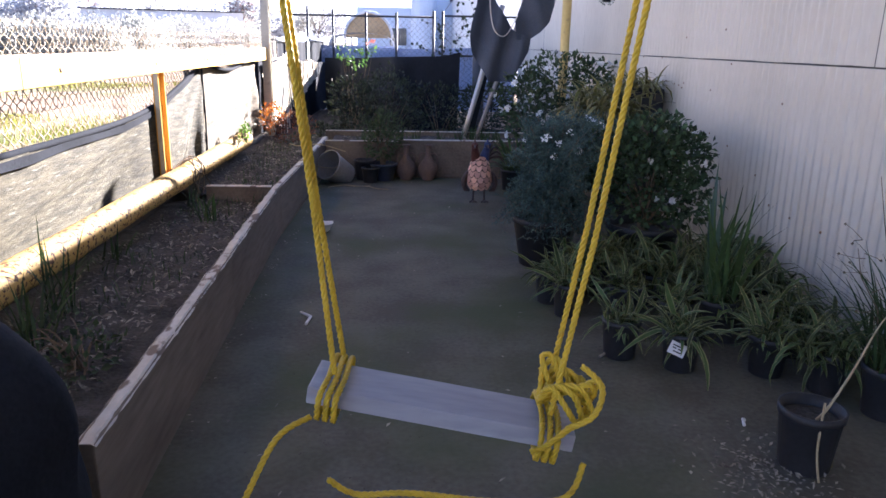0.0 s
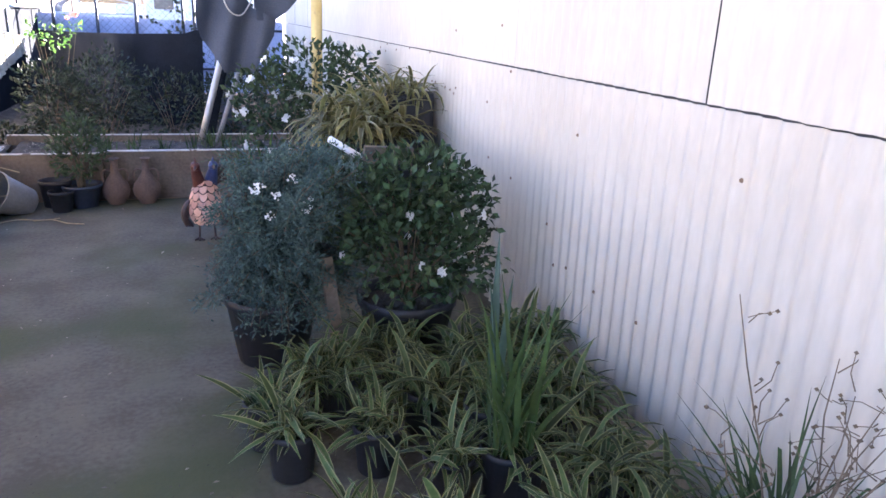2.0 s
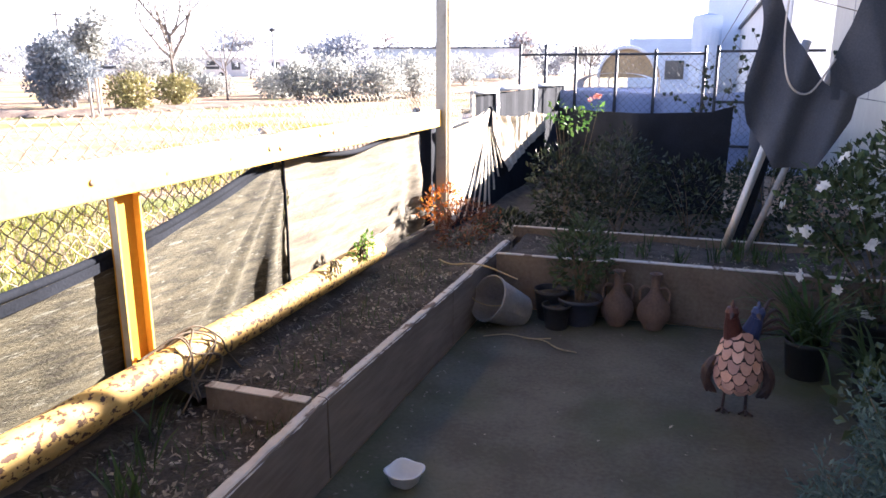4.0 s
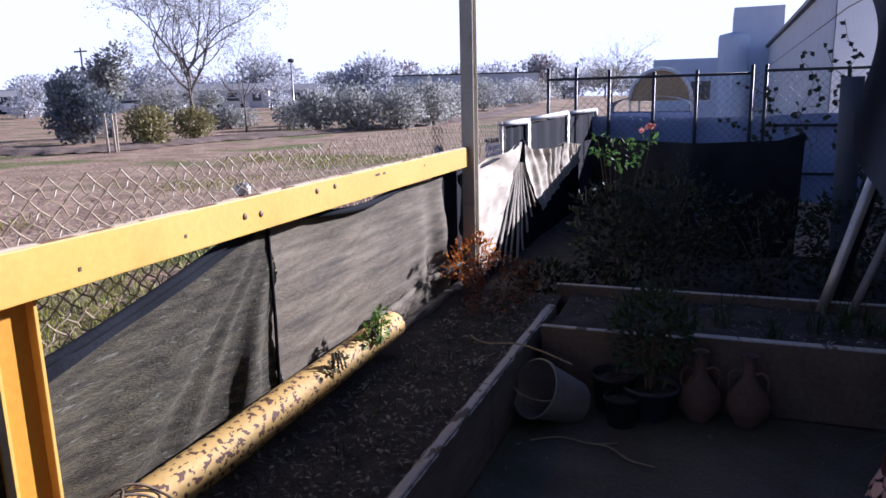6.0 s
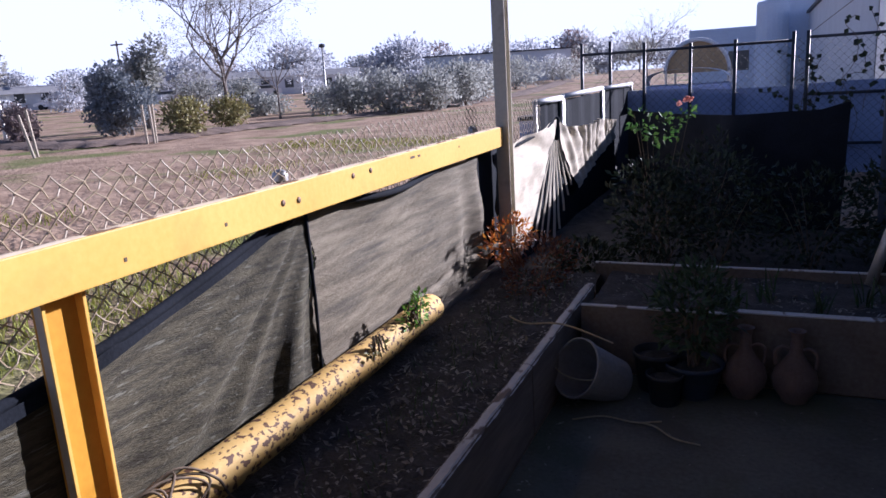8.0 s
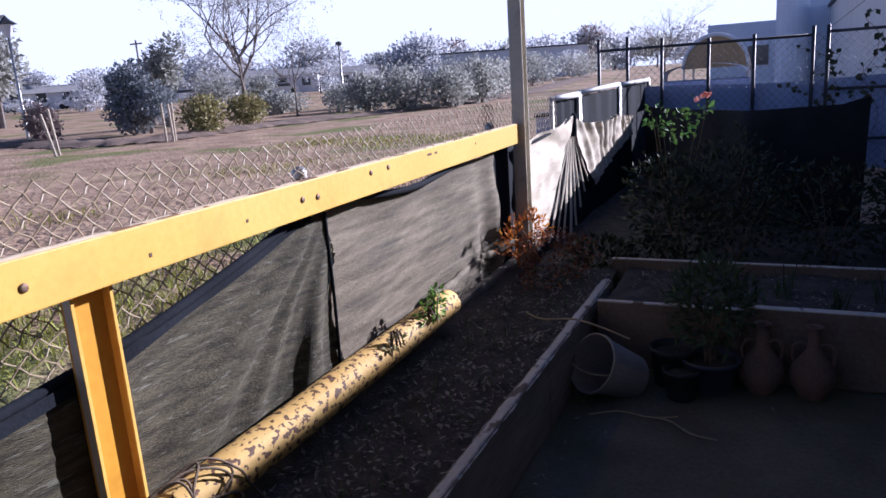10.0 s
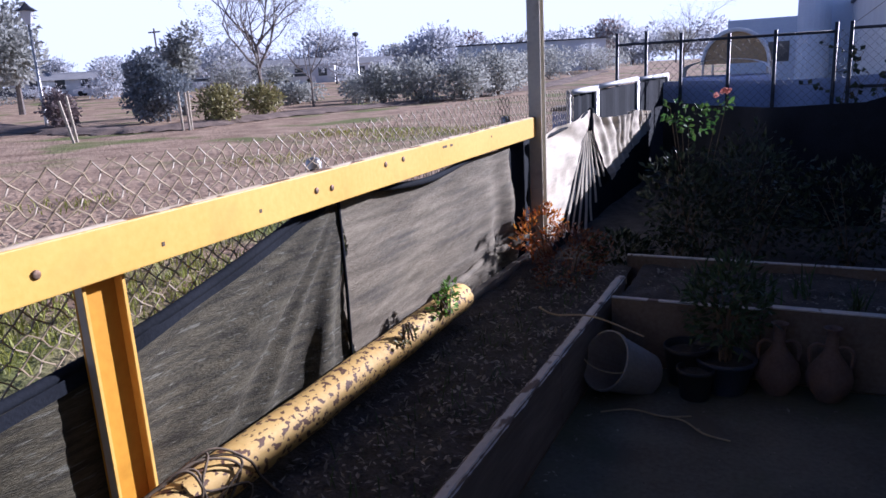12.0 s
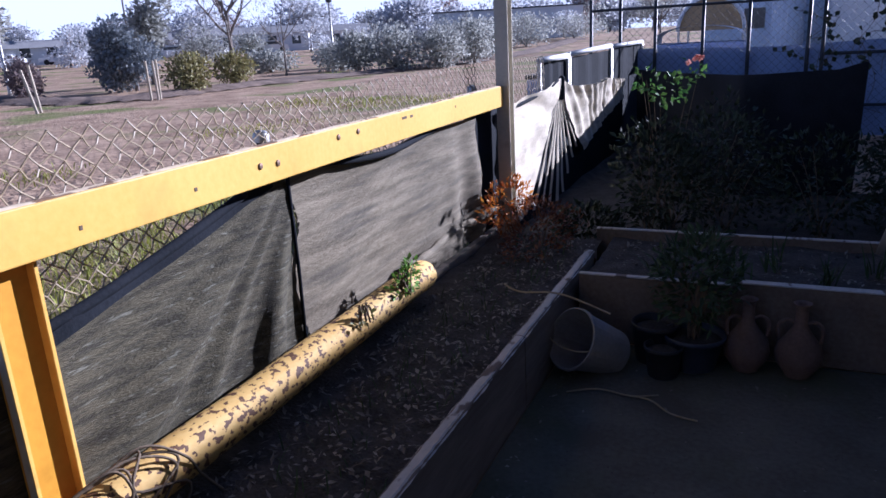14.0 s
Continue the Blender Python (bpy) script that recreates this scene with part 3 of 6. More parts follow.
def fold_a(yy, z, v):
    """Slack cloth whose folds fan out from the top of the seam and grow deeper as they fall."""
    dy, dz = 9.22 - yy, 1.2 - z
    away, a = math.hypot(dy, dz), math.atan2(dz, dy) + 0.04 * noise.noise((yy * 0.9, z * 1.3, 3))
    steep = min(1.0, max(0.0, (a - 0.2) / 0.5))
    slack = min(1.0, max(0.0, (9.13 - yy) / 0.2)) * min(1.0, away / 1.1)
    post_side = math.exp(-((yy - 7.8) / 0.32) ** 2)
    slack *= 1 - 0.95 * post_side
    f = 0.055 * math.sin(a * 12 + 0.6) * (0.6 + 0.4 * steep) + 0.012 * math.sin(a * 29 + 1.5) * (0.5 + 0.3 * steep) + 0.005 * math.sin(a * 57 + 2.2)
    f += 0.024 * math.sin(a * 22 + 1.0) * (0.25 + 0.75 * steep)
    f += 0.0015 * math.sin(a * 118 + 3 * noise.noise((yy, z, 5)))
    return 0.03 * post_side + f * slack + 0.025 * noise.noise((yy * 0.9, z * 1.8, 7)) * slack + 0.0025 * noise.noise((a * 90, away * 3, 1))


def fold_b(yy, z, v):
    f = 0.02 * noise.noise((yy * 1.6 + z, z * 4 - yy, 3)) + 0.005 * noise.noise((yy * 1.2 + z * 2, z * 17 - yy * 5, 1)) + 0.003 * noise.noise((yy * 2, z * 42 - yy * 12, 6))
    f += 0.05 * math.sin((yy - 10.3) * 16 + z * 3) * max(0.0, (yy - 10.45) / 0.6) ** 1.5 * (1.1 - v)
    return f


def fold_c(yy, z, v):
    """Cloth in loose swags that hang between its ties."""
    d = abs(yy - 13.13)
    f = 0.028 * math.sin((z * 17 + 5.5 * (yy - 12.2) ** 2) * (1 + 0.15 * noise.noise((yy * 2, z * 2, 1)))) * min(1.0, d * 2.2) * (0.3 + 0.7 * v)
    return f + 0.016 * noise.noise((yy * 5, z * 11, 2)) + 0.007 * math.sin(yy * 9 + z * 3) * (1 - v)


screen = thing("shade_cloth_screen", "sagging grey shade cloth tied along the chain-link fence", "screen")
A_TOP = [(2.678, 0.796), (7.367, 0.834), (7.989, 0.901), (8.42, 0.978), (8.851, 1.083), (9.138, 1.15)]
part("cloth_panel", cloth(2.5, 9.1, A_TOP, [(2, 0.3), (20, 0.3)], fold_a, 420, 60), M_CLOTH_DARK, screen, smooth=True)
B_TOP = [(9.176, 1.15), (9.568, 1.073), (9.856, 1.059), (10.334, 1.097), (11.08, 1.083)]
part("cloth_panel", cloth(9.115, 11.08, B_TOP, [(2, 0.3), (20, 0.3)], fold_b, 150, 50), M_CLOTH, screen, smooth=True)
C_TOP = [(11.674, 1.092), (12.152, 1.121), (12.727, 1.14), (13.128, 1.188), (13.444, 1.092), (13.971, 1.054), (14.641, 1.025), (15.023, 1.054), (15.98, 0.978)]
# These panels have the sunlight put into their paler colour.
part("cloth_panel", cloth(11.6, 13.12, C_TOP, [(11.6, 0.2), (12.0, 0.22), (12.4, 0.5), (12.85, 0.9), (13.12, 1.14)], fold_c, 110), M_CLOTH_SUNLIT, screen, "slack cloth coloured brighter for facing the sun", smooth=True)
part("cloth_panel", cloth(13.17, 15.98, C_TOP, [(13.17, 1.08), (13.4, 0.82), (13.8, 0.55), (13.97, 0.42), (14.83, 0.6), (15.98, 0.75)], fold_c, 150), M_CLOTH_SUNLIT, screen, "slack cloth coloured brighter for facing the sun", smooth=True)
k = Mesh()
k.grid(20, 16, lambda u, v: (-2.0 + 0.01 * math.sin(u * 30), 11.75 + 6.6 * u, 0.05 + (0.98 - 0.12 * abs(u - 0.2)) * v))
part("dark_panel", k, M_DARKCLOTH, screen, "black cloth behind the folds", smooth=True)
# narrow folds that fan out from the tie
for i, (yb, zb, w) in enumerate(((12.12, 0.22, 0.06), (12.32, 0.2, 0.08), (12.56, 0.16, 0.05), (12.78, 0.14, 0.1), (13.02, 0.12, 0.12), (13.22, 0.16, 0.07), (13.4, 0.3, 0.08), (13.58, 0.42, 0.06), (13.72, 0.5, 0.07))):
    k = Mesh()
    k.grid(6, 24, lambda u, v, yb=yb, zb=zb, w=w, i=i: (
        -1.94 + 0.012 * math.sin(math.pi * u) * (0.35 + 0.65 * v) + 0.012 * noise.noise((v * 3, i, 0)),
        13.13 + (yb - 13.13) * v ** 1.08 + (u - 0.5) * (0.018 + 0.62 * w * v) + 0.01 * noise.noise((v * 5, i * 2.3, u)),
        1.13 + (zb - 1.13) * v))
    part("fold", k, M_CLOTH_SUNLIT, screen, smooth=True)
k = Mesh()
k.tube(spline([(-1.93, 13.13, 1.0), (-1.91, 13.12, 1.12), (-1.92, 13.14, 1.2)], 4), [0.02, 0.03, 0.032, 0.028, 0.02, 0.02, 0.028, 0.024, 0.012], 9)
part("gathered_tie", k, M_DARKCLOTH, screen, "dark bunched tie", smooth=True)
k = Mesh()
k.tube(spline([(-1.93, 11.6, 1.06), (-1.92, 12.1, 1.08), (-1.92, 12.7, 1.12), (-1.93, 13.05, 1.17)], 5), 0.013, 7)
part("rolled_hem", k, M_DARKCLOTH, screen, "dark rolled hem", smooth=True)
k = Mesh()
k.tube(spline([(-1.895, 9.13, 1.13), (-1.885, 9.57, 1.078), (-1.885, 9.95, 1.064), (-1.895, 10.43, 1.102)], 6), 0.016, 8)
part("rolled_hem", k, M_DARKCLOTH, screen, "dark rolled hem", smooth=True)
k = Mesh()
k.grid(90, 4, lambda u, v: (-1.9 + fold_a(4.5 + 4.5 * u, lerp(A_TOP, 4.5 + 4.5 * u), 0.95) * 0.9 + 0.004 * math.sin(u * 50), 4.5 + 4.5 * u, lerp(A_TOP, 4.5 + 4.5 * u) - 0.006 - (0.04 + 0.012 * noise.noise((u * 9, 0, 0))) * v))
part("hem_band", k, M_DARKCLOTH, screen, "dark folded hem band", smooth=True)
k = Mesh()
k.tube(spline([(-1.91, 6.0, 0.83), (-1.9, 7.27, 0.845), (-1.9, 7.97, 0.9), (-1.9, 8.42, 0.982), (-1.9, 8.83, 1.082)], 6), 0.017, 8)
part("rolled_hem", k, M_DARKCLOTH, screen, "dark rolled hem", smooth=True)
k = Mesh()
k.grid(14, 20, lambda u, v: (-1.965 + 0.006 * math.sin(u * 12), 11.0 + 0.75 * u, 0.1 + 1.04 * v))
part("dark_panel", k, M_DARKCLOTH, screen, "flat black cloth panel", smooth=True)
k = Mesh()
k.tube([(-1.918, 9.108, 0.3), (-1.912, 9.108, 0.7), (-1.918, 9.108, 1.16)], 0.0075, 8)
part("seam", k, M_DARKCLOTH, screen, "thin dark seam between two cloths", smooth=True)
k = Mesh()
k.tube(spline([(-1.86, 9.95, 0.46), (-1.9, 10.3, 0.44), (-1.93, 10.7, 0.46), (-1.93, 11.1, 0.43), (-1.9, 11.45, 0.45)], 6), [0.024 + 0.006 * math.sin(i * 1.7) for i in range(25)], 9)
part("bunched_hem", k, M_CLOTH, screen, smooth=True)

gate = thing("cloth_covered_fence", "black cloth covered fence panels with white top tubes", "fence")
for i, (a, b, z) in enumerate(((13.0, 13.95, 1.34), (14.0, 16.0, 1.35), (16.05, 18.3, 1.36))):
    k = Mesh()
    k.grid(16, 12, lambda u, v: (-2.1 + 0.01 * math.sin(u * 20), a + (b - a) * u, 0.1 + (z - 0.13) * v))
    part("panel", k, M_DARKCLOTH, gate)
    k = Mesh()
    k.tube([(-2.08, a, z), (-2.08, b, z + 0.02 * (i == 1))], 0.028, 10)
    part("top_tube", k, M_WHITE, gate, "white tube", smooth=True)
    for yy in (a, b):
        k = Mesh()
        k.tube([(-2.08, yy, 0), (-2.08, yy, z + 0.02)], 0.022, 8)
        part("post", k, M_GALV, gate, smooth=True)

# ---------------------------------------------------------------- the far end
k = Mesh()


def dark(u, v):
    """The hung cloth; its far part turns back towards the fence."""
    x = -1.85 + 2.25 * u
    back = max(0.0, (-0.5 - x) / 1.35)
    sag = 0.03 * math.sin(u * math.pi)
    return (x + (0.03 if u == 1 else 0) * v, 13.5 + 3.1 * back + 0.03 * math.sin(x * 9 + v * 2) + 0.02 * noise.noise((x * 3, v * 3, 0)), 0.05 + (1.12 - 0.12 * back - sag + 0.05 * max(0, u - 0.92) / 0.08) * v)


k.grid(40, 16, dark)
tagged(part("shade_cloth", k, M_DARKCLOTH, None, smooth=True), "black shade cloth hung across the end of the garden", "shade cloth")

far_fence = thing("tall_chain_link_fence", "tall grey chain-link fence with horizontal rails", "fence")
FY = 18.0
k = Mesh()
for s in (1, -1):
    for i in range(62):
        c = -2.8 - 1.8 * (s > 0) + i * 0.11
        pts = [(c + s * z, FY, z) for z in (0.0, 0.6, 1.2, 1.85) if -2.8 <= c + s * z <= 1.8]
        if len(pts) > 1:
            k.tube(pts, 0.0022, 4, cap=False)
part("mesh", k, M_DARKSTEEL, far_fence)
for x, zt in ((-2.78, 2.0), (-2.35, 2.0), (-1.85, 1.95), (-1.2, 1.9), (-0.6, 1.9), (0.14, 1.95), (0.32, 1.95), (1.35, 1.9)):
    k = Mesh()
    k.tube([(x, FY + 0.03, 0), (x, FY + 0.03, zt)], 0.025, 8)
    part("post", k, M_DARKSTEEL, far_fence, smooth=True)
for z, x0, x1 in ((1.83, -2.78, 0.14), (1.86, 0.32, 1.8), (1.1, 0.32, 1.8), (0.42, 0.32, 1.8)):
    k = Mesh()
    k.tube([(x0, FY + 0.03, z), (x1, FY + 0.03, z)], 0.02, 8)
    part("rail", k, M_DARKSTEEL, far_fence, smooth=True)



# ---------------------------------------------------------------- pots and plants
def pot_mesh(r0, r1, h, rim=0.012, wall_t=0.004):
    m = Mesh()
    m.lathe([(0.0, 0.0), (r0 * 0.96, 0.0), (r0, 0.006), (r1 * 0.97, h * 0.86), (r1 * 0.985, h * 0.865), (r1 + rim * 0.3, h * 0.88), (r1 + rim * 0.4, h),
             (r1 - wall_t, h), (r1 * 0.93 - wall_t, h * 0.8), (r0 - wall_t, 0.02)], 24)
    return m


def pot_soil(r, z):
    m = Mesh()
    m.lathe([(0.0, z + 0.006), (r * 0.5, z + 0.004 + 0.004), (r, z)], 18)
    return m


POT_DATA = {}


def add_pot(parent, r0, r1, h, mat, label=""):
    key = (r0, r1, h, mat.name)
    if key not in POT_DATA:
        POT_DATA[key] = (pot_mesh(r0, r1, h).data("pot", mat), pot_soil(r1 * 0.92, h * 0.82).data("soil", M_SOIL))
    part("pot", POT_DATA[key][0], None, parent, label)
    part("soil", POT_DATA[key][1], None, parent)


LEAVES = []
for i in range(8):
    q = Mesh()
    q.ribbon((0, 0, 0), 0, 0.12 + 0.035 * ((i * 3) % 5), 0.017 + 0.003 * (i % 4), 42 + 9 * (i % 5), 25 + 26 * ((i * 2) % 5), rows=6, fold=0.35)
    LEAVES.append(q.data("leaf", M_SPIDER_ONE))


def spider_plant(x, y, size, seed, single, label, z=0.0, mats=M_SPIDER, count=34, pot=(0.068, 0.083, 0.175), group="potted spider plants"):
    r = random.Random(seed)
    t = thing("spider_plant", label, "potted plant", group, pose(x, y, z, 0, 0, r.uniform(0, 360)))
    add_pot(t, *pot, M_PLASTIC)
    h = pot[2] * 0.85
    if single:
        for i in range(count):
            ob = part("leaf", r.choice(LEAVES), None, t)
            s = size * r.uniform(0.5, 1.12)
            tilt = r.uniform(-66, 34)
            ob.matrix_basis = Matrix.Translation((r.uniform(-0.055, 0.055), r.uniform(-0.055, 0.055), h + r.uniform(-0.01, 0.03))) @ pose(0, 0, 0, 0, 0, i * 137.5 + r.uniform(-50, 50)) @ pose(0, 0, 0, r.uniform(-38, 38), -tilt, 0) @ Matrix.Scale(s, 4)
    else:
        m = Mesh()
        for i in range(count):
            a = i * 2.4 + r.uniform(-0.4, 0.4)
            m.ribbon((r.uniform(-0.1, 0.1) * size, r.uniform(-0.1, 0.1) * size, h + r.uniform(-0.03, 0.07)), a, size * r.uniform(0.1, 0.25), r.uniform(0.015, 0.025) * size, r.uniform(10, 85), r.uniform(60, 170), rows=5, fold=0.3)
        part("leaves", m, mats, t, smooth=True)
    return t


def blade_plant(name, label, x, y, z, count, length, width, mat, seed, rise=(62, 88), droop=(5, 60), spread=0.05, pot=None, group="", dead=0):
    r = random.Random(seed)
    t = thing(name, label, "plant", group, pose(x, y, z))
    base = 0
    if pot:
        add_pot(t, *pot, M_PLASTIC)
        base = pot[2] * 0.84
    m = Mesh()
    for i in range(count):
        m.ribbon((r.uniform(-spread, spread), r.uniform(-spread, spread), base), r.uniform(0, 6.283), length * r.uniform(0.55, 1.0), width * r.uniform(0.7, 1.2), r.uniform(*rise), r.uniform(*droop), rows=6, fold=0.3)
    part("leaves", m, mat, t, smooth=True)
    if dead:
        m = Mesh()
        for i in range(dead):
            a, ln = r.uniform(0, 6.283), length * r.uniform(0.9, 1.35)
            p = Vector((r.uniform(-0.06, 0.06), r.uniform(-0.06, 0.06), base))
            d = Vector((math.cos(a) * 0.35, math.sin(a) * 0.35, 1)).normalized()
            pts = [p + d * ln * s + Vector((0.03 * noise.noise((s * 3, i, 0)), 0.03 * noise.noise((s * 3, i, 5)), -0.06 * s * s)) for s in (0, 0.25, 0.5, 0.75, 1)]
            m.tube(pts, [0.0035, 0.003, 0.0025, 0.002, 0.0012], 5)
            for j in range(9):
                s = r.uniform(0.35, 1)
                c = p + d * ln * s
                e = c + rand_dir(r) * 0.09
                m.tube([c, (c + e) / 2 + rand_dir(r) * 0.012, e], [0.0017, 0.0013, 0.001], 4)
                m.lathe([(0, -0.006), (0.006, 0), (0, 0.006)], 6, Matrix.Translation(e))
        part("seed_stalk", m, M_STEM, t, "dry brown branching seed stalk")
    return t


def leafy(mesh, centre, radii, count, length, width, r, hollow=0.55, flat=0.0):
    """Many small leaves in an uneven ellipsoid."""
    cx = Vector(centre)
    for i in range(count):
        d = rand_dir(r)
        s = hollow + (1 - hollow) * r.random() ** 0.6
        s *= 1 + 0.4 * noise.noise(d * 2.4 + cx * 3)
        p = cx + Vector((d.x * radii[0], d.y * radii[1], d.z * radii[2])) * s
        out = (d + rand_dir(r) * 0.9 + Vector((0, 0, 0.25))).normalized()
        k = r.uniform(0.6, 1.2)
        mesh.leaf(p, out, (d + rand_dir(r) * 0.6 + Vector((0, 0, 0.6))).normalized(), length * k, width * k)


def stems(mesh, base, centre, radii, count, r, thick=0.005):
    for i in range(count):
        d = rand_dir(r)
        e = Vector(centre) + Vector((d.x * radii[0], d.y * radii[1], d.z * radii[2])) * 0.75
        b = Vector(base) + Vector((r.uniform(-0.03, 0.03), r.uniform(-0.03, 0.03), 0))
        mid = (b + e) / 2 + Vector((0, 0, 0.06))
        mesh.tube(spline([b, mid, e], 4), [thick * (1 - 0.08 * j) for j in range(9)], 5)


def bush(name, label, x, y, blobs, leaf, mat, seed, pot=None, pot_mat=None, flowers=0, flower_r=0.012, base_z=0.0, category="potted shrub", pot_label="", group=""):
    """A shrub: stems, leaves in several uneven clumps, and clusters of small flowers. blobs: centre offset and radii."""
    r = random.Random(seed)
    t = thing(name, label, category, group, pose(x, y, base_z))
    top = 0.0
    if pot:
        add_pot(t, *pot, pot_mat or M_PLASTIC, pot_label)
        top = pot[2] * 0.82
    st, lv = Mesh(), Mesh()
    for (c, rad, n) in blobs:
        stems(st, (0, 0, top), c, rad, 7 if name != "hibiscus" else 2, r)
        leafy(lv, c, rad, n, leaf[0], leaf[1], r)
    part("branchwork", st, M_STEM, t)
    part("leaves", lv, mat, t)
    if flowers:
        for i in range(flowers):
            c, rad, n = r.choice(blobs)
            d = rand_dir(r)
            d = Vector((d.x, -abs(d.y), d.z * 0.7 + 0.25)).normalized()
            p = Vector(c) + Vector((d.x * rad[0], d.y * rad[1], d.z * rad[2])) * 1.05
            fl = Mesh()
            for j in range(r.randint(3, 7)):
                q = p + rand_dir(r) * flower_r * 1.0
                for a in range(5):
                    e = Vector((math.cos(a * 1.2566), math.sin(a * 1.2566), 0.2))
                    u = d.to_track_quat("Z", "Y") @ e
                    fl.leaf(q, u, d, flower_r * 1.3, flower_r * 1.1)
            part("blossom", fl, M_PETAL, t, "white blossom")
    return t


# spider plants in nursery pots along the wall
FRONT = [(0.975, 5.83, 1.1), (0.75, 5.96, 0.85), (0.62, 6.46, 0.95), (1.33, 5.78, 1.0), (1.08, 6.2, 0.95), (0.9, 6.42, 0.9), (1.3, 6.15, 1.0), (0.56, 6.66, 0.8)]
for i, (x, y, s) in enumerate(FRONT):
    spider_plant(x, y, s, 40 + i, True, "variegated spider plant in a small black nursery pot", count=110)
REST = [(1.55, 5.98, 1.0), (1.58, 6.42, 1.0), (1.12, 6.62, 1.05), (0.84, 6.8, 0.9), (1.4, 6.78, 1.1), (1.1, 7.02, 0.95), (0.72, 6.76, 0.8), (1.62, 6.86, 1.1), (1.5, 5.62, 0.9), (1.38, 6.45, 1.0)]
for i, (x, y, s) in enumerate(REST):
    spider_plant(x, y, s * 1.15, 80 + i, False, "crowded spider plant in a small black nursery pot", count=150)
tag = thing("plant_label", "white printed plant tag on a black nursery pot", "label", m=pose(0.93, 5.752, 0.12, 76, 22, -14) @ Matrix.Scale(1.35, 4))
k = Mesh()
k.box(-0.026, -0.02, 0, 0.026, 0.02, 0.0015, 0.0004)
part("card", k, M_WHITE, tag)
for yy, a, b in ((0.009, -0.018, 0.006), (0.001, -0.016, -0.004), (0.001, 0.002, 0.016), (-0.009, -0.01, 0.014)):
    k = Mesh()
    k.box(a, yy - 0.002, 0.0016, b, yy + 0.002, 0.0021)
    part("print", k, M_INK, tag)
tag = thing("plant_label", "white printed plant tag hanging on a nursery pot", "label", m=pose(1.545, 4.885, 0.15, 80, 60, -20))
k = Mesh()
k.box(-0.016, -0.035, 0, 0.016, 0.035, 0.0015, 0.0004)
part("card", k, M_WHITE, tag)

blade_plant("sword_leaf_plant", "bright green upright sword-leaved plant among the spider plants", 1.26, 6.16, 0, 34, 0.6, 0.022, M_BLADE, 5, (66, 88), (5, 40), 0.07, (0.07, 0.09, 0.2))
blade_plant("sword_leaf_plant", "blue-green plant with a few tall stiff leaves", 1.3, 6.42, 0, 4, 0.78, 0.034, M_BLADE_BLUE, 6, (82, 89), (0, 12), 0.04, (0.07, 0.09, 0.2))
blade_plant("grass_plant", "dark green grassy plant with dry seed stalks by the wall", 1.62, 5.42, 0, 95, 0.6, 0.013, M_GRASS, 7, (45, 86), (10, 70), 0.09, (0.08, 0.1, 0.2), dead=8)
blade_plant("grass_plant", "dark strap-leaved plant in a tagged nursery pot", 1.58, 4.95, 0, 34, 0.34, 0.016, M_GRASS, 8, (20, 80), (40, 110), 0.05, (0.075, 0.095, 0.19))
twig = thing("potted_twig", "bare pale twig in a black nursery pot", "potted plant", m=pose(1.13, 5.08, 0))
add_pot(twig, 0.08, 0.1, 0.215, M_PLASTIC)
k = Mesh()
k.tube(spline([(0.0, -0.02, 0.17), (0.02, -0.05, 0.24), (0.1, -0.02, 0.36), (0.2, 0.05, 0.47), (0.26, 0.08, 0.52)], 5), [0.006 - 0.0002 * i for i in range(21)], 6)
part("twig", k, M_STRAW, twig, smooth=True)
k = Mesh()
k.tube(spline([(0.0, -0.06, 0.26), (-0.03, -0.11, 0.12), (-0.02, -0.13, 0.02)], 5), 0.004, 6)
part("twig", k, M_STRAW, twig, smooth=True)

# feathery plant in a big black pot
r = random.Random(21)
fern = thing("feathery_shrub", "feathery blue-green shrub in a large black pot", "potted shrub", m=pose(0.64, 7.36, 0))
add_pot(fern, 0.15, 0.2, 0.31, M_PLASTIC)
lv, st = Mesh(), Mesh()
for i in range(330):
    a = r.uniform(0, 6.283)
    e = Vector((math.cos(a) * r.uniform(0.08, 0.5), math.sin(a) * r.uniform(0.08, 0.42), r.uniform(0.24, 0.92)))
    e.x = e.x * (0.95 - 0.4 * e.z) + 0.03 + 0.1 * e.z
    b = Vector((r.uniform(-0.05, 0.05), r.uniform(-0.05, 0.05), 0.26))
    mid = b.lerp(e, 0.5) + Vector((0, 0, 0.12))
    line = spline([b, mid, e], 7)
    st.tube(line, [0.0028 - 0.0001 * j for j in range(len(line))], 4, cap=False)
    for j in range(5, len(line)):
        for q in range(5):
            d = (rand_dir(r) + Vector((0, 0, 0.2))).normalized()
            ln = r.uniform(0.03, 0.07)
            for s in range(4):
                c = line[j] + d * ln * (s + 1) / 4
                lv.leaf(c, (d + rand_dir(r) * 0.8).normalized(), rand_dir(r), 0.021, 0.0075)
part("branchwork", st, M_STEM, fern)
part("leaves", lv, M_FERN, fern)
for i in range(7):
    fl = Mesh()
    p = Vector((0.02 + r.uniform(-0.12, 0.14), -0.26 + r.uniform(-0.05, 0.05), 0.8 + r.uniform(-0.09, 0.07)))
    for j in range(12):
        q = p + rand_dir(r) * 0.016
        fl.leaf(q, rand_dir(r), Vector((0, -1, 0.3)), 0.014, 0.011)
    part("blossom", fl, M_PETAL, fern, "small white blossom")

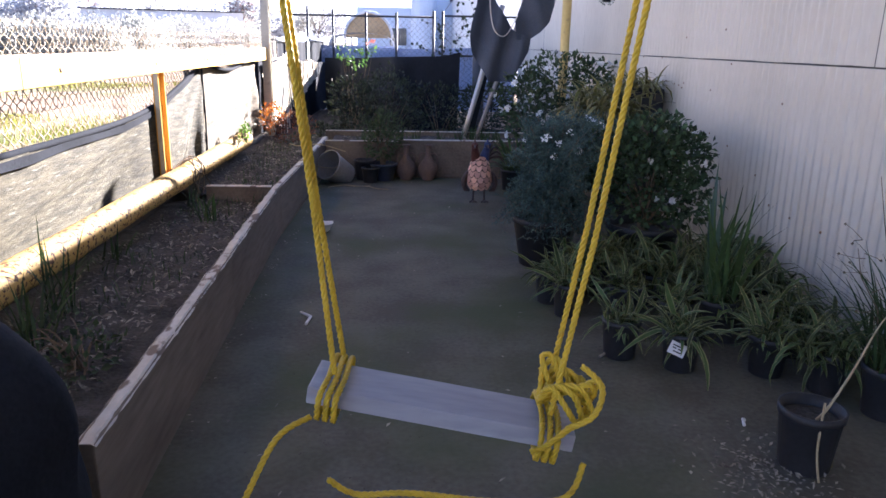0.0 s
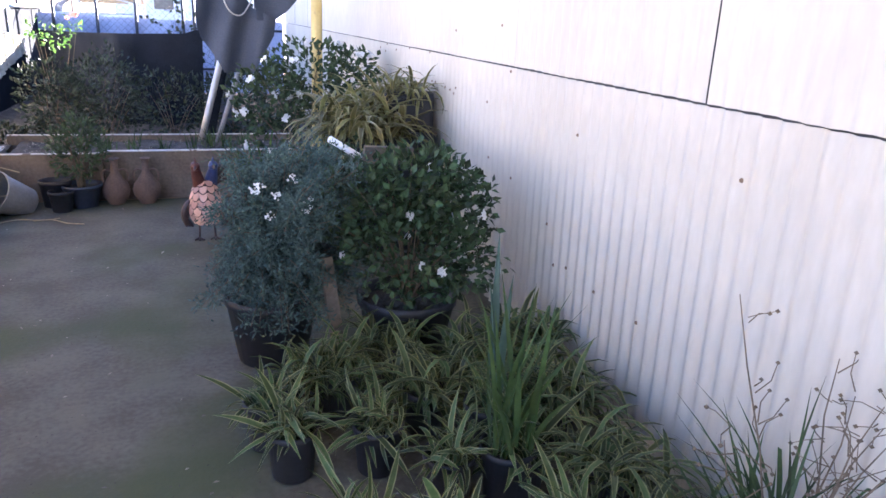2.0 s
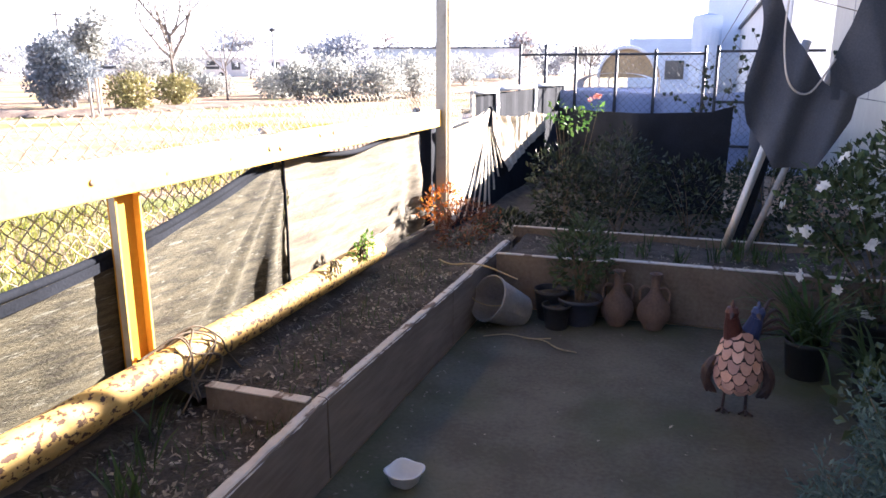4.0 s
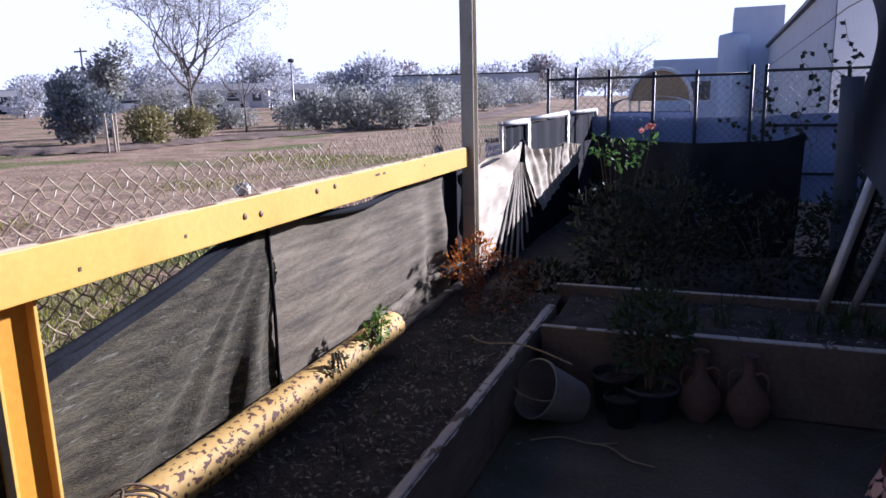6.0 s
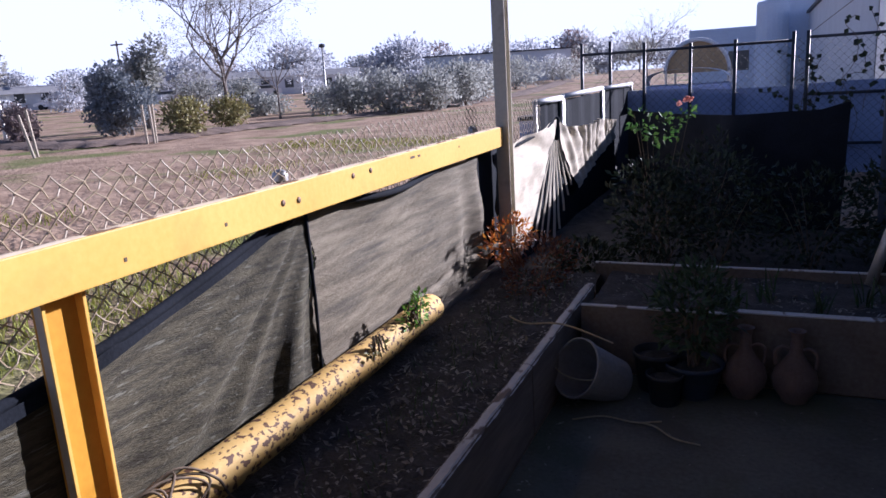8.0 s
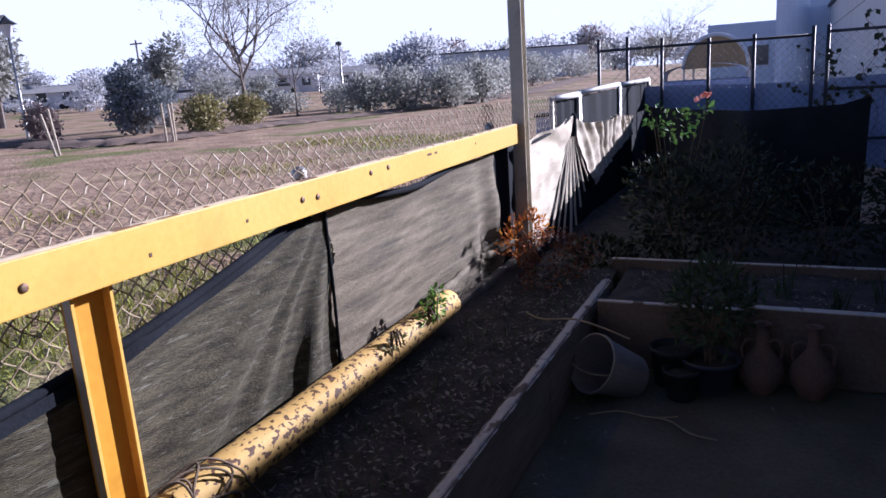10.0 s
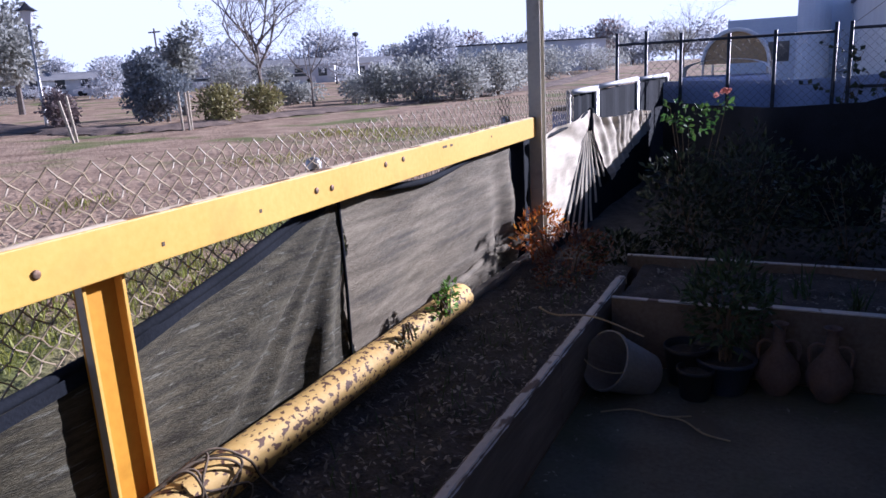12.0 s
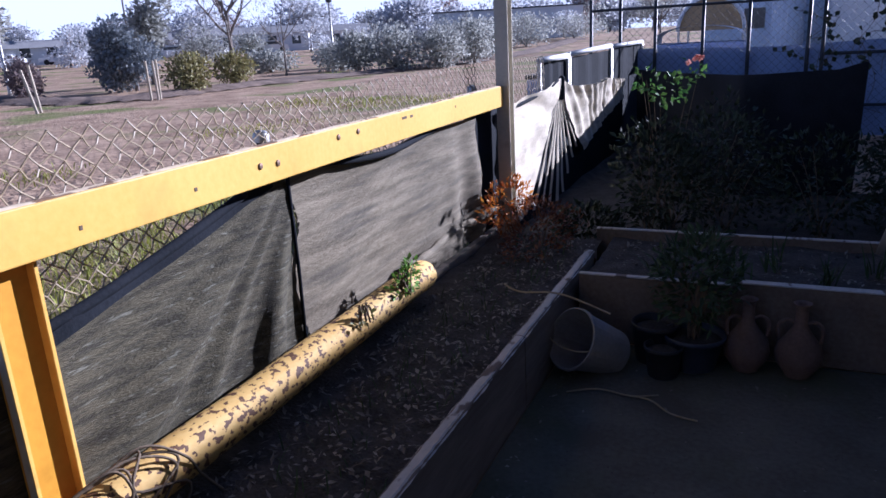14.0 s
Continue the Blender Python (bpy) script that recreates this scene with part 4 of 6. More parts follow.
bush("flowering_shrub", "dense dark green shrub with white flower clusters in a black tub", 1.22, 7.25,
     [((-0.2, 0.0, 0.7), (0.22, 0.22, 0.2), 800), ((0.02, 0.02, 0.78), (0.22, 0.22, 0.17), 800), ((0.2, 0.05, 0.68), (0.19, 0.22, 0.2), 700), ((0.0, -0.1, 0.52), (0.3, 0.2, 0.2), 800), ((0.2, -0.06, 0.46), (0.2, 0.2, 0.16), 300)], (0.046, 0.03), M_BUSH, 31,
     pot=(0.16, 0.22, 0.3), flowers=9, flower_r=0.013)
board = thing("wooden_board", "grey weathered plank leaning among the pots", "board", m=pose(0.9, 7.08, 0.0, -14, 0, 24))
k = Mesh()
k.box(-0.03, -0.008, 0, 0.03, 0.008, 0.52, 0.003)
part("plank", k, M_BOARD, board)

# tall black container with a yellowing spider plant, and its white pipe pieces
stand = thing("black_planter", "tall black plastic planter against the wall", "planter", m=pose(1.45, 8.95, 0))
k = Mesh()
k.box(-0.3, -0.24, 0, 0.36, 0.24, 0.78, 0.03)
part("tub", k, M_PLASTIC, stand)
k = Mesh()
k.box(0.02, -0.2, 0.78, 0.34, 0.2, 1.02, 0.03)
part("tub", k, M_PLASTIC, stand)
spider_plant(1.3, 8.7, 2.05, 150, False, "large yellowing spider plant spilling over a black tub", z=0.58, mats=M_SPIDER_DRY, count=330, pot=(0.11, 0.14, 0.22))
spider_plant(1.6, 8.85, 1.3, 151, False, "yellowing spider plant on top of a black planter", z=0.8, mats=M_SPIDER_DRY, count=110, pot=(0.08, 0.1, 0.2))
pipes = thing("plastic_pipe_pieces", "short grey boards and a white plastic pipe on the pots", "pipe")
k = Mesh()
k.tube([(1.0, 8.0, 0.86), (1.13, 7.86, 0.79)], 0.018, 10)
part("pipe", k, M_WHITE, pipes, "white plastic pipe", smooth=True)
k = Mesh()
k.box(-0.13, -0.012, -0.045, 0.13, 0.012, 0.045, 0.003, pose(1.27, 7.86, 0.8, 12, 4, 6))
part("plank", k, M_BOARD, pipes)
k = Mesh()
k.box(-0.12, -0.012, -0.035, 0.12, 0.012, 0.035, 0.003, pose(1.05, 7.8, 0.7, 10, -42, 10))
part("plank", k, M_BOARD, pipes)

bush("flowering_shrub", "open green shrub with large white flower heads by the post", 1.12, 10.0,
     [((0.1, 0.1, 1.0), (0.42, 0.3, 0.26), 900), ((-0.25, -0.05, 0.85), (0.28, 0.25, 0.25), 520), ((0.4, 0.1, 1.0), (0.22, 0.25, 0.22), 380), ((0.0, 0.0, 0.55), (0.45, 0.3, 0.3), 500)], (0.06, 0.035), M_DIMBUSH, 33,
     pot=(0.16, 0.2, 0.3), flowers=20, flower_r=0.02)
blade_plant("strap_leaf_plant", "green strap-leaved plant beside the metal hen", 0.74, 9.75, 0, 85, 0.62, 0.022, M_BLADE, 12, (15, 84), (20, 90), 0.08, (0.09, 0.11, 0.2))
blade_plant("strap_leaf_plant", "dull green strap-leaved plant under the white-flowered shrub", 0.98, 9.3, 0, 40, 0.5, 0.02, M_GRASS, 13, (40, 85), (20, 90), 0.08, (0.09, 0.11, 0.2))
bush("low_shrub", "low dark shrub in a nursery pot between larger plants", 0.95, 8.3, [((0, 0, 0.45), (0.3, 0.28, 0.26), 700), ((0.2, 0.1, 0.6), (0.2, 0.2, 0.18), 300)], (0.05, 0.03), M_DIMBUSH, 35, pot=(0.12, 0.15, 0.26))

# ---------------------------------------------------------------- pots against the end bed
bucket = thing("bucket", "dirty white plastic bucket lying on its side", "bucket", m=pose(-0.93, 10.02, 0.12) @ pose(0, 0, 0, 62, 0, -38) @ pose(0, 0, -0.13))
k = Mesh()
k.lathe([(0.0, 0.0), (0.105, 0.0), (0.11, 0.006), (0.142, 0.27), (0.15, 0.272), (0.15, 0.292), (0.143, 0.294), (0.139, 0.28), (0.107, 0.012), (0.0, 0.01)], 32)
part("shell", k, M_BUCKET, bucket, smooth=False)
k = Mesh()
k.tube([(0.148 * math.cos(a), 0.148 * math.sin(a) * 0.35 - 0.1 * math.sin(a), 0.28 + 0.06 * math.sin(a)) for a in [math.pi * i / 16 for i in range(17)]], 0.003, 6)
part("handle", k, M_STRAW, bucket, "thin wire handle")
for x, y, rr, h, lab in ((-0.68, 10.22, 0.11, 0.2, "small empty black nursery pot"), (-0.62, 10.06, 0.085, 0.15, "small empty black nursery pot")):
    t = thing("nursery_pot", lab, "pot", "empty pots", pose(x, y, 0))
    add_pot(t, rr * 0.8, rr, h, M_PLASTIC)
bush("leafy_herb", "light green leafy plant in a dark blue pot", -0.5, 10.2, [((0, 0, 0.42), (0.2, 0.16, 0.2), 520), ((0.02, 0, 0.55), (0.12, 0.12, 0.14), 220)], (0.06, 0.02), M_DIMBUSH, 37,
     pot=(0.1, 0.14, 0.17), pot_mat=M_BLUEPOT, pot_label="dark blue glazed pot", category="potted plant")


def urn(x, y, seed):
    t = thing("terracotta_urn", "small terracotta urn with a narrow neck and two handles", "urn", "terracotta urns", pose(x, y, 0, 0, 0, seed))
    m = Mesh()
    m.lathe([(0.0, 0.0), (0.055, 0.0), (0.058, 0.01), (0.092, 0.06), (0.102, 0.105), (0.092, 0.15), (0.055, 0.2), (0.03, 0.24), (0.025, 0.3), (0.03, 0.34), (0.04, 0.35), (0.036, 0.352), (0.022, 0.34), (0.018, 0.26)], 24)
    part("vase", m, M_TERRA, t, smooth=True)
    for s in (-1, 1):
        m = Mesh()
        m.tube(spline([(s * 0.028, 0, 0.255), (s * 0.06, 0, 0.265), (s * 0.09, 0, 0.235), (s * 0.085, 0, 0.17)], 6), 0.008, 8)
        part("handle", m, M_TERRA, t, smooth=True)


urn(-0.27, 10.24, 10)
urn(-0.05, 10.24, -6)

# ---------------------------------------------------------------- metal hen
hen = Mesh()
HB = Matrix.Translation((0.38, 9.2, 0))
HC = Vector((0.0, 0.0, 0.26))
HR = Vector((0.098, 0.115, 0.15))


def hen_skin(a, e, lift=1.0):
    """A point on the egg-shaped body at the angle a round it and e up it."""
    return HB @ (HC + Vector((math.cos(a) * math.cos(e) ** 0.7 * HR.x * lift * (1 - 0.3 * math.sin(e)), math.sin(a) * math.cos(e) ** 0.7 * HR.y * lift * (1 - 0.3 * math.sin(e)), math.sin(e) * HR.z * lift)))


hen.slot = 1
hen.lathe([(math.cos(e) ** 0.7 * 0.97 * (1 - 0.3 * math.sin(e)), math.sin(e) * 0.97) for e in [-1.56 + 3.12 * i / 14 for i in range(15)]], 22, HB @ Matrix.Translation(HC) @ Matrix.Diagonal((HR.x, HR.y, HR.z, 1)))
for row in range(7):
    e = 1.1 - 0.31 * row
    n = max(6, int(11 * math.cos(e) + 2))
    for i in range(n):
        a = 2 * math.pi * (i + 0.5 * (row % 2)) / n
        for slot, size, lift in ((1, 1.1, 1.03), (0, 0.98, 1.05)):
            hen.slot = slot
            wide, tall = 1.08 * math.pi / n * size, 0.37 * size
            rim = [hen_skin(a - wide, e, lift), hen_skin(a + wide, e, lift)]
            for j in range(1, 6):
                t = math.pi * j / 6
                rim.append(hen_skin(a + wide * math.cos(t), max(-1.5, e - tall * math.sin(t)), lift + 0.05 * math.sin(t)))
            hen.add(rim, [tuple(range(7))])
# two necks with heads, one dark red and one blue
for slot, x, y in ((2, -0.045, -0.03), (3, 0.05, 0.0)):
    hen.slot = slot
    hen.tube(spline([HB @ Vector((x * 0.7, y + 0.02, 0.37)), HB @ Vector((x, y - 0.01, 0.44)), HB @ Vector((x * 1.15, y - 0.035, 0.49))], 5), [0.046 - 0.0022 * i for i in range(11)], 12)
    hen.lathe([(0.0, -0.032), (0.026, -0.018), (0.031, 0.005), (0.022, 0.026), (0.0, 0.034)], 12, HB @ Matrix.Translation((x * 1.15, y - 0.045, 0.5)))
    for i in range(3):
        hen.lathe([(0.0, -0.014), (0.009, 0.0), (0.0, 0.022)], 8, HB @ Matrix.Translation((x * 1.15, y - 0.065 + 0.018 * i, 0.536)))
    hen.slot = 1
    hen.tube([HB @ Vector((x * 1.15, y - 0.07, 0.5)), HB @ Vector((x * 1.3, y - 0.11, 0.488))], [0.011, 0.002], 8)
# tail, wing tips, legs
for i in range(4):
    t = i / 3
    hen.tube(spline([HB @ Vector((0.05, 0.08, 0.34)), HB @ Vector((0.09 + 0.03 * t, 0.13, 0.44 - 0.07 * t)), HB @ Vector((0.12 + 0.07 * t, 0.17, 0.5 - 0.13 * t)), HB @ Vector((0.15 + 0.1 * t, 0.19, 0.5 - 0.2 * t))], 4), [0.006, 0.007, 0.008, 0.009, 0.01, 0.01, 0.01, 0.009, 0.008, 0.007, 0.006, 0.004, 0.002], 7)
for s in (-1, 1):
    for i in range(3):
        hen.tube(spline([HB @ Vector((s * 0.1, -0.02, 0.27 - 0.02 * i)), HB @ Vector((s * 0.135, -0.03, 0.19 - 0.015 * i)), HB @ Vector((s * (0.125 - 0.02 * i), -0.05, 0.1))], 5), [0.012, 0.017, 0.021, 0.024, 0.025, 0.025, 0.023, 0.02, 0.016, 0.011, 0.004], 8)
    hen.tube([HB @ Vector((s * 0.045, 0, 0.14)), HB @ Vector((s * 0.05, 0, 0.012))], 0.007, 6)
    for a in (-0.6, 0, 0.6):
        hen.tube([HB @ Vector((s * 0.05, 0, 0.01)), HB @ Vector((s * 0.05 + 0.05 * math.sin(a), -0.05 * math.cos(a), 0.005))], 0.006, 6)
tagged(part("hen_statue", hen, [M_HENPINK, M_HENDARK, M_HENRED, M_HENBLUE], None), "painted tin hen statue with salmon scalloped feathers on the patio", "statue")

# ---------------------------------------------------------------- loose things on the patio
bowl = thing("bowl", "white plastic pet bowl on the concrete", "bowl", m=pose(-0.84, 8.12, 0.002, 0, 0, 32))
k = Mesh()
prof = [(0.0, 0.0), (0.045, 0.0), (0.05, 0.003), (0.068, 0.05), (0.076, 0.055), (0.076, 0.059), (0.066, 0.057), (0.048, 0.012), (0.0, 0.01)]
vs, fs = [], []
for rr, z in prof:
    for i in range(28):
        a = 2 * math.pi * i / 28
        sq = 1 + 0.07 * math.cos(4 * a)
        vs.append((rr * sq * math.cos(a), rr * sq * math.sin(a), z + (0.003 * math.cos(4 * a) if z > 0.04 else 0)))
fs = [(i * 28 + j, i * 28 + (j + 1) % 28, (i + 1) * 28 + (j + 1) % 28, (i + 1) * 28 + j) for i in range(len(prof) - 1) for j in range(28)]
k.add(vs, fs)
part("dish", k, M_WHITE, bowl, smooth=True)
debris = thing("cut_strip", "bent strip of white plastic on the concrete", "scrap", m=pose(-0.68, 6.36, 0.008))
k = Mesh()
k.tube([(-0.06, 0.09, 0), (0.0, 0.02, 0.004), (-0.01, -0.07, 0.0)], [0.006, 0.008, 0.007], 6)
part("strip", k, M_WHITE, debris)
r = random.Random(9)
for x, y, a, lab, mt, ln in ((0.72, 5.95, 20, "dry brown curled leaf on the concrete", M_MULCH, 0.07), (1.05, 5.35, 70, "pale scrap of paper on the concrete", M_WHITE, 0.025), (-0.8, 9.78, 10, "pale bent twig on the concrete", M_STRAW, 0.2), (-0.6, 9.72, -25, "pale bent twig on the concrete", M_STRAW, 0.18)):
    t = thing("dry_twig" if ln > 0.1 else "litter", lab, "litter", m=pose(x, y, 0.006, 0, 0, a))
    k = Mesh()
    k.tube(spline([(-ln, 0, 0), (-ln * 0.3, ln * 0.15, 0.01), (ln * 0.4, -ln * 0.05, 0.006), (ln, ln * 0.12, 0)], 5), 0.004 if ln > 0.1 else 0.006, 6)
    part("piece", k, mt, t)
k = Mesh()
for i in range(700):
    if i < 330:
        p = Vector((r.gauss(0.98, 0.11), r.gauss(5.03, 0.12), 0.006))
    else:
        p = Vector((r.uniform(-1.05, 1.2), r.uniform(4.2, 10.2), 0.006))
        if r.random() < 0.5:
            p.x = -1.06 + abs(r.gauss(0, 0.06))
    k.leaf(p, Vector((r.uniform(-1, 1), r.uniform(-1, 1), 0.15)), Vector((0, 0, 1)), r.uniform(0.01, 0.03), r.uniform(0.006, 0.015))
tagged(part("dirt_crumbs", k, M_MULCH, None), "scattered dirt crumbs and leaf bits on the concrete", "debris", kind="stuff")

k = Mesh()
for i in range(3200):
    p = Vector((r.uniform(-1.06, 1.5), 3.2 + 7.0 * r.random(), 0.006))
    if noise.noise((p.x * 2, p.y * 2, 5)) < 0.1 and r.random() < 0.7:
        continue
    k.leaf(p, Vector((r.uniform(-1, 1), r.uniform(-1, 1), 0.1)), Vector((0, 0, 1)), r.uniform(0.004, 0.012), r.uniform(0.003, 0.008))
tagged(part("grit", k, M_SOIL, None), "fine dark grit scattered over the concrete", "debris", kind="stuff")

# litter and weeds in the beds
k = Mesh()
for i in range(5200):
    x, y = r.uniform(-1.74, -1.17), r.uniform(4.2, 11.2)
    if i > 4000:
        x, y = r.uniform(-1.0, 1.2), r.uniform(10.38, 11.25)
    z = (0.262 if y < 8 else 0.305) + 0.02 * noise.noise((x * 9, y * 4, 0))
    k.leaf(Vector((x, y, z)), Vector((r.uniform(-1, 1), r.uniform(-1, 1), r.uniform(-0.1, 0.5))), Vector((r.uniform(-.4, .4), r.uniform(-.4, .4), 1)), r.uniform(0.012, 0.045), r.uniform(0.006, 0.02))
tagged(part("leaf_litter", k, M_MULCH, None), "dry brown leaf litter over the bed soil", "leaf litter", kind="stuff")
k = Mesh()
for i in range(900):
    x, y = r.uniform(-1.72, -1.18), 4.8 + 6.4 * r.random() ** 0.8
    if noise.noise((x * 2.5, y * 1.3, 9)) < 0.0 and y > 5.2:
        continue
    k.ribbon((x, y, 0.26 if y < 8 else 0.3), r.uniform(0, 6.28), r.uniform(0.03, 0.09), 0.006, r.uniform(40, 88), 40, rows=3)
tagged(part("weeds", k, M_GRASS, None), "short sparse weeds growing in the bed soil", "weeds", kind="stuff")
blade_plant("bulb_shoots", "fresh green bulb shoots in the raised bed", -1.43, 7.33, 0.255, 12, 0.2, 0.016, M_BLADE, 51, (62, 88), (0, 30), 0.04, group="bed shoots")
for i, (x, y, ln, c) in enumerate(((-1.62, 7.72, 0.2, 12), (-1.55, 7.55, 0.24, 9), (-1.6, 5.75, 0.42, 24), (-1.5, 5.4, 0.36, 22), (-1.66, 6.5, 0.2, 10))):
    blade_plant("bulb_shoots", "clump of thin upright grassy shoots in the raised bed", x, y, 0.25, c, ln, 0.011, M_GRASS, 60 + i, (58, 88), (5, 50), 0.06, group="bed shoots")
bush("strawberry_clump", "low clump of leafy weeds at the bed's edge", -1.27, 5.25, [((0, 0, 0.04), (0.11, 0.26, 0.05), 150), ((-0.2, 0.2, 0.05), (0.1, 0.2, 0.05), 80)], (0.036, 0.024), M_DIMBUSH, 71, base_z=0.25, category="plant")
bush("bed_weed", "small bright green weed growing on the yellow pipe", -1.73, 9.65, [((0, 0, 0.04), (0.04, 0.13, 0.06), 110), ((0, 0.06, 0.09), (0.03, 0.06, 0.05), 50)], (0.03, 0.016), M_LIME, 72, base_z=0.45, category="plant")
bush("bed_weed", "tiny white-leaved weed beside the yellow pipe", -1.71, 9.25, [((0, 0, 0.02), (0.03, 0.08, 0.03), 40)], (0.025, 0.014), M_SPIDER_DRY, 73, base_z=0.46, category="plant")
bush("succulent_clump", "sunlit orange-red succulent clump at the post's foot", -1.72, 11.2, [((-0.08, 0.1, 0.16), (0.1, 0.42, 0.14), 420)], (0.045, 0.018), M_ORANGE, 74, base_z=0.34, category="plant")
bush("succulent_clump", "rust-brown succulent clump in the shaded bed corner", -1.5, 11.0, [((0.0, 0.0, 0.08), (0.2, 0.4, 0.2), 800)], (0.045, 0.016), M_RUST, 75, base_z=0.3, category="plant")
vine = thing("dry_vine", "tangle of brown dry vine wound round the yellow pipe", "vine")
for i in range(6):
    k = Mesh()
    y0 = 8.0 + 0.026 * i + 0.03 * math.sin(i * 2.3)
    k.tube(spline([(-1.8, y0 - 0.16 + 0.06 * math.sin(i * 5), 0.48), (-1.74, y0 - 0.02, 0.53 + 0.02 * math.sin(i * 3)), (-1.69, y0 + 0.1 * math.sin(i * 1.7), 0.47), (-1.69, y0 + 0.14 * math.sin(i * 2.9), 0.38), (-1.66, y0 + 0.2 * math.sin(i * 4.1), 0.27)], 6), 0.0045, 5)
    part("stem", k, M_STEM, vine, smooth=True)
wire = thing("stiff_wire", "thin pale wire bent over the bed edge to the bucket", "wire")
k = Mesh()
k.tube(spline([(-1.43, 10.2, 0.33), (-1.4, 10.1, 0.36), (-1.3, 10.05, 0.35), (-1.1, 10.02, 0.37), (-0.85, 9.98, 0.31)], 6), 0.005, 6)
part("wire", k, M_STRAW, wire)
# weeds of the end bed
for i in range(20):
    blade_plant("bulb_shoots", "thin green shoots in the end bed", r.uniform(-1.0, 0.9), r.uniform(10.45, 11.2), 0.3, 9, r.uniform(0.12, 0.26), 0.012, M_BLADE if i % 3 else M_GRASS, 200 + i, (50, 88), (5, 60), 0.04, group="end bed shoots")

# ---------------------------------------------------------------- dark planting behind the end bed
# Shade here is put into the leaf colour; last two shrubs cover lit ground.
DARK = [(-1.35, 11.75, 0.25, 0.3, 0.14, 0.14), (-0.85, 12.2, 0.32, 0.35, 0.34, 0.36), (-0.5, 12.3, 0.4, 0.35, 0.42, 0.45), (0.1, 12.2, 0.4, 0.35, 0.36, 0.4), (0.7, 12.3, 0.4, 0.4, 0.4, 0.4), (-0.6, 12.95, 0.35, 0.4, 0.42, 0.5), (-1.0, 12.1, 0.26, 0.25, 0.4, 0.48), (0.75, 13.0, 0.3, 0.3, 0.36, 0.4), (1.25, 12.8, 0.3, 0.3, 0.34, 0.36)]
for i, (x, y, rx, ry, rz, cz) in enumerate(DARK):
    bush("garden_shrub", "leafy shrub coloured dark for shade behind the end planter", x, y, [((0, 0, cz), (rx, ry, rz), 800)], (0.06, 0.026), M_LEAF_SHADED, 300 + i, base_z=0.1, category="shrub", group="dark shrubs")
bush("hibiscus", "bright green leafy shrub with coral flowers against the fence", -0.95, 12.4, [((0.0, 0, 1.12), (0.18, 0.14, 0.1), 70), ((-0.14, 0, 1.2), (0.09, 0.1, 0.08), 22), ((0.16, 0, 1.25), (0.1, 0.1, 0.08), 22)], (0.055, 0.034), M_FRESH, 320, category="shrub")
fl = thing("coral_flowers", "loose coral flowers on the tall shrub", "flower")
for i in range(5):
    k = Mesh()
    p = Vector((-0.74 + r.uniform(-0.06, 0.06), 12.3, 1.33 + r.uniform(-0.05, 0.05)))
    for j in range(9):
        k.leaf(p, rand_dir(r), Vector((0, -1, 0.3)), 0.026, 0.022)
    part("flower", k, M_PINK, fl)
# Leaves coloured dark because they hang against the light.
climber = thing("climbing_vine", "thin climbing vine with leaves coloured dark as backlit on the tall fence", "vine")
st, lv = Mesh(), Mesh()
for i in range(18):
    p = Vector((r.uniform(0.1, 1.1), 13.9, r.uniform(0.3, 1.35)))
    pts = [p]
    for j in range(7):
        p = p + Vector((r.uniform(-0.14, 0.14), r.uniform(-0.05, 0.05), r.uniform(0.0, 0.2)))
        pts.append(p)
    st.tube(spline(pts, 3), 0.0025, 4)
    for q in spline(pts, 3)[4:]:
        if r.random() < 0.75:
            lv.leaf(q, rand_dir(r), Vector((0, -1, 0.4)), 0.06, 0.045)
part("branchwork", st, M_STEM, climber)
part("leaves", lv, M_LEAF_SHADED, climber)

# draped shade cloth, poles and a hanging bundle at the end
drape = thing("draped_shade_cloth", "torn blue-grey shade cloth hanging in a deep fold", "shade cloth")
DY = 10.85


def drape_left(u, v):
    """Left fall of the cloth, from the line overhead to its low tip."""
    z = 2.05 - 1.1 * v
    left = 0.42 + 0.04 * math.sin(v * 8) + (0.12 * max(0, (v - 0.75) / 0.25)) - 0.1 * max(0, 0.7 - v) * 0.3
    right = lerp([(0.0, 0.5), (0.3, 0.66), (0.53, 0.84), (0.59, 1.02), (0.72, 1.0), (1.0, 0.82)], v)
    x = left + (right - left) * u
    return (x, DY + 0.05 * math.sin(x * 22 + v * 5) + 0.03 * noise.noise((x * 4, z * 3, 0)), z)


def drape_right(u, v):
    z = 2.0 - 0.62 * v
    left = lerp([(0.0, 0.97), (0.3, 0.93), (0.7, 0.84), (1.0, 0.86)], v)
    right = lerp([(0.0, 1.27), (0.45, 1.25), (0.7, 1.2), (0.88, 1.1), (1.0, 1.0)], v)
    x = left + (right - left) * u
    return (x, DY - 0.03 + 0.04 * math.sin(x * 18 - v * 4) + 0.03 * noise.noise((x * 5, z * 3, 6)), z)


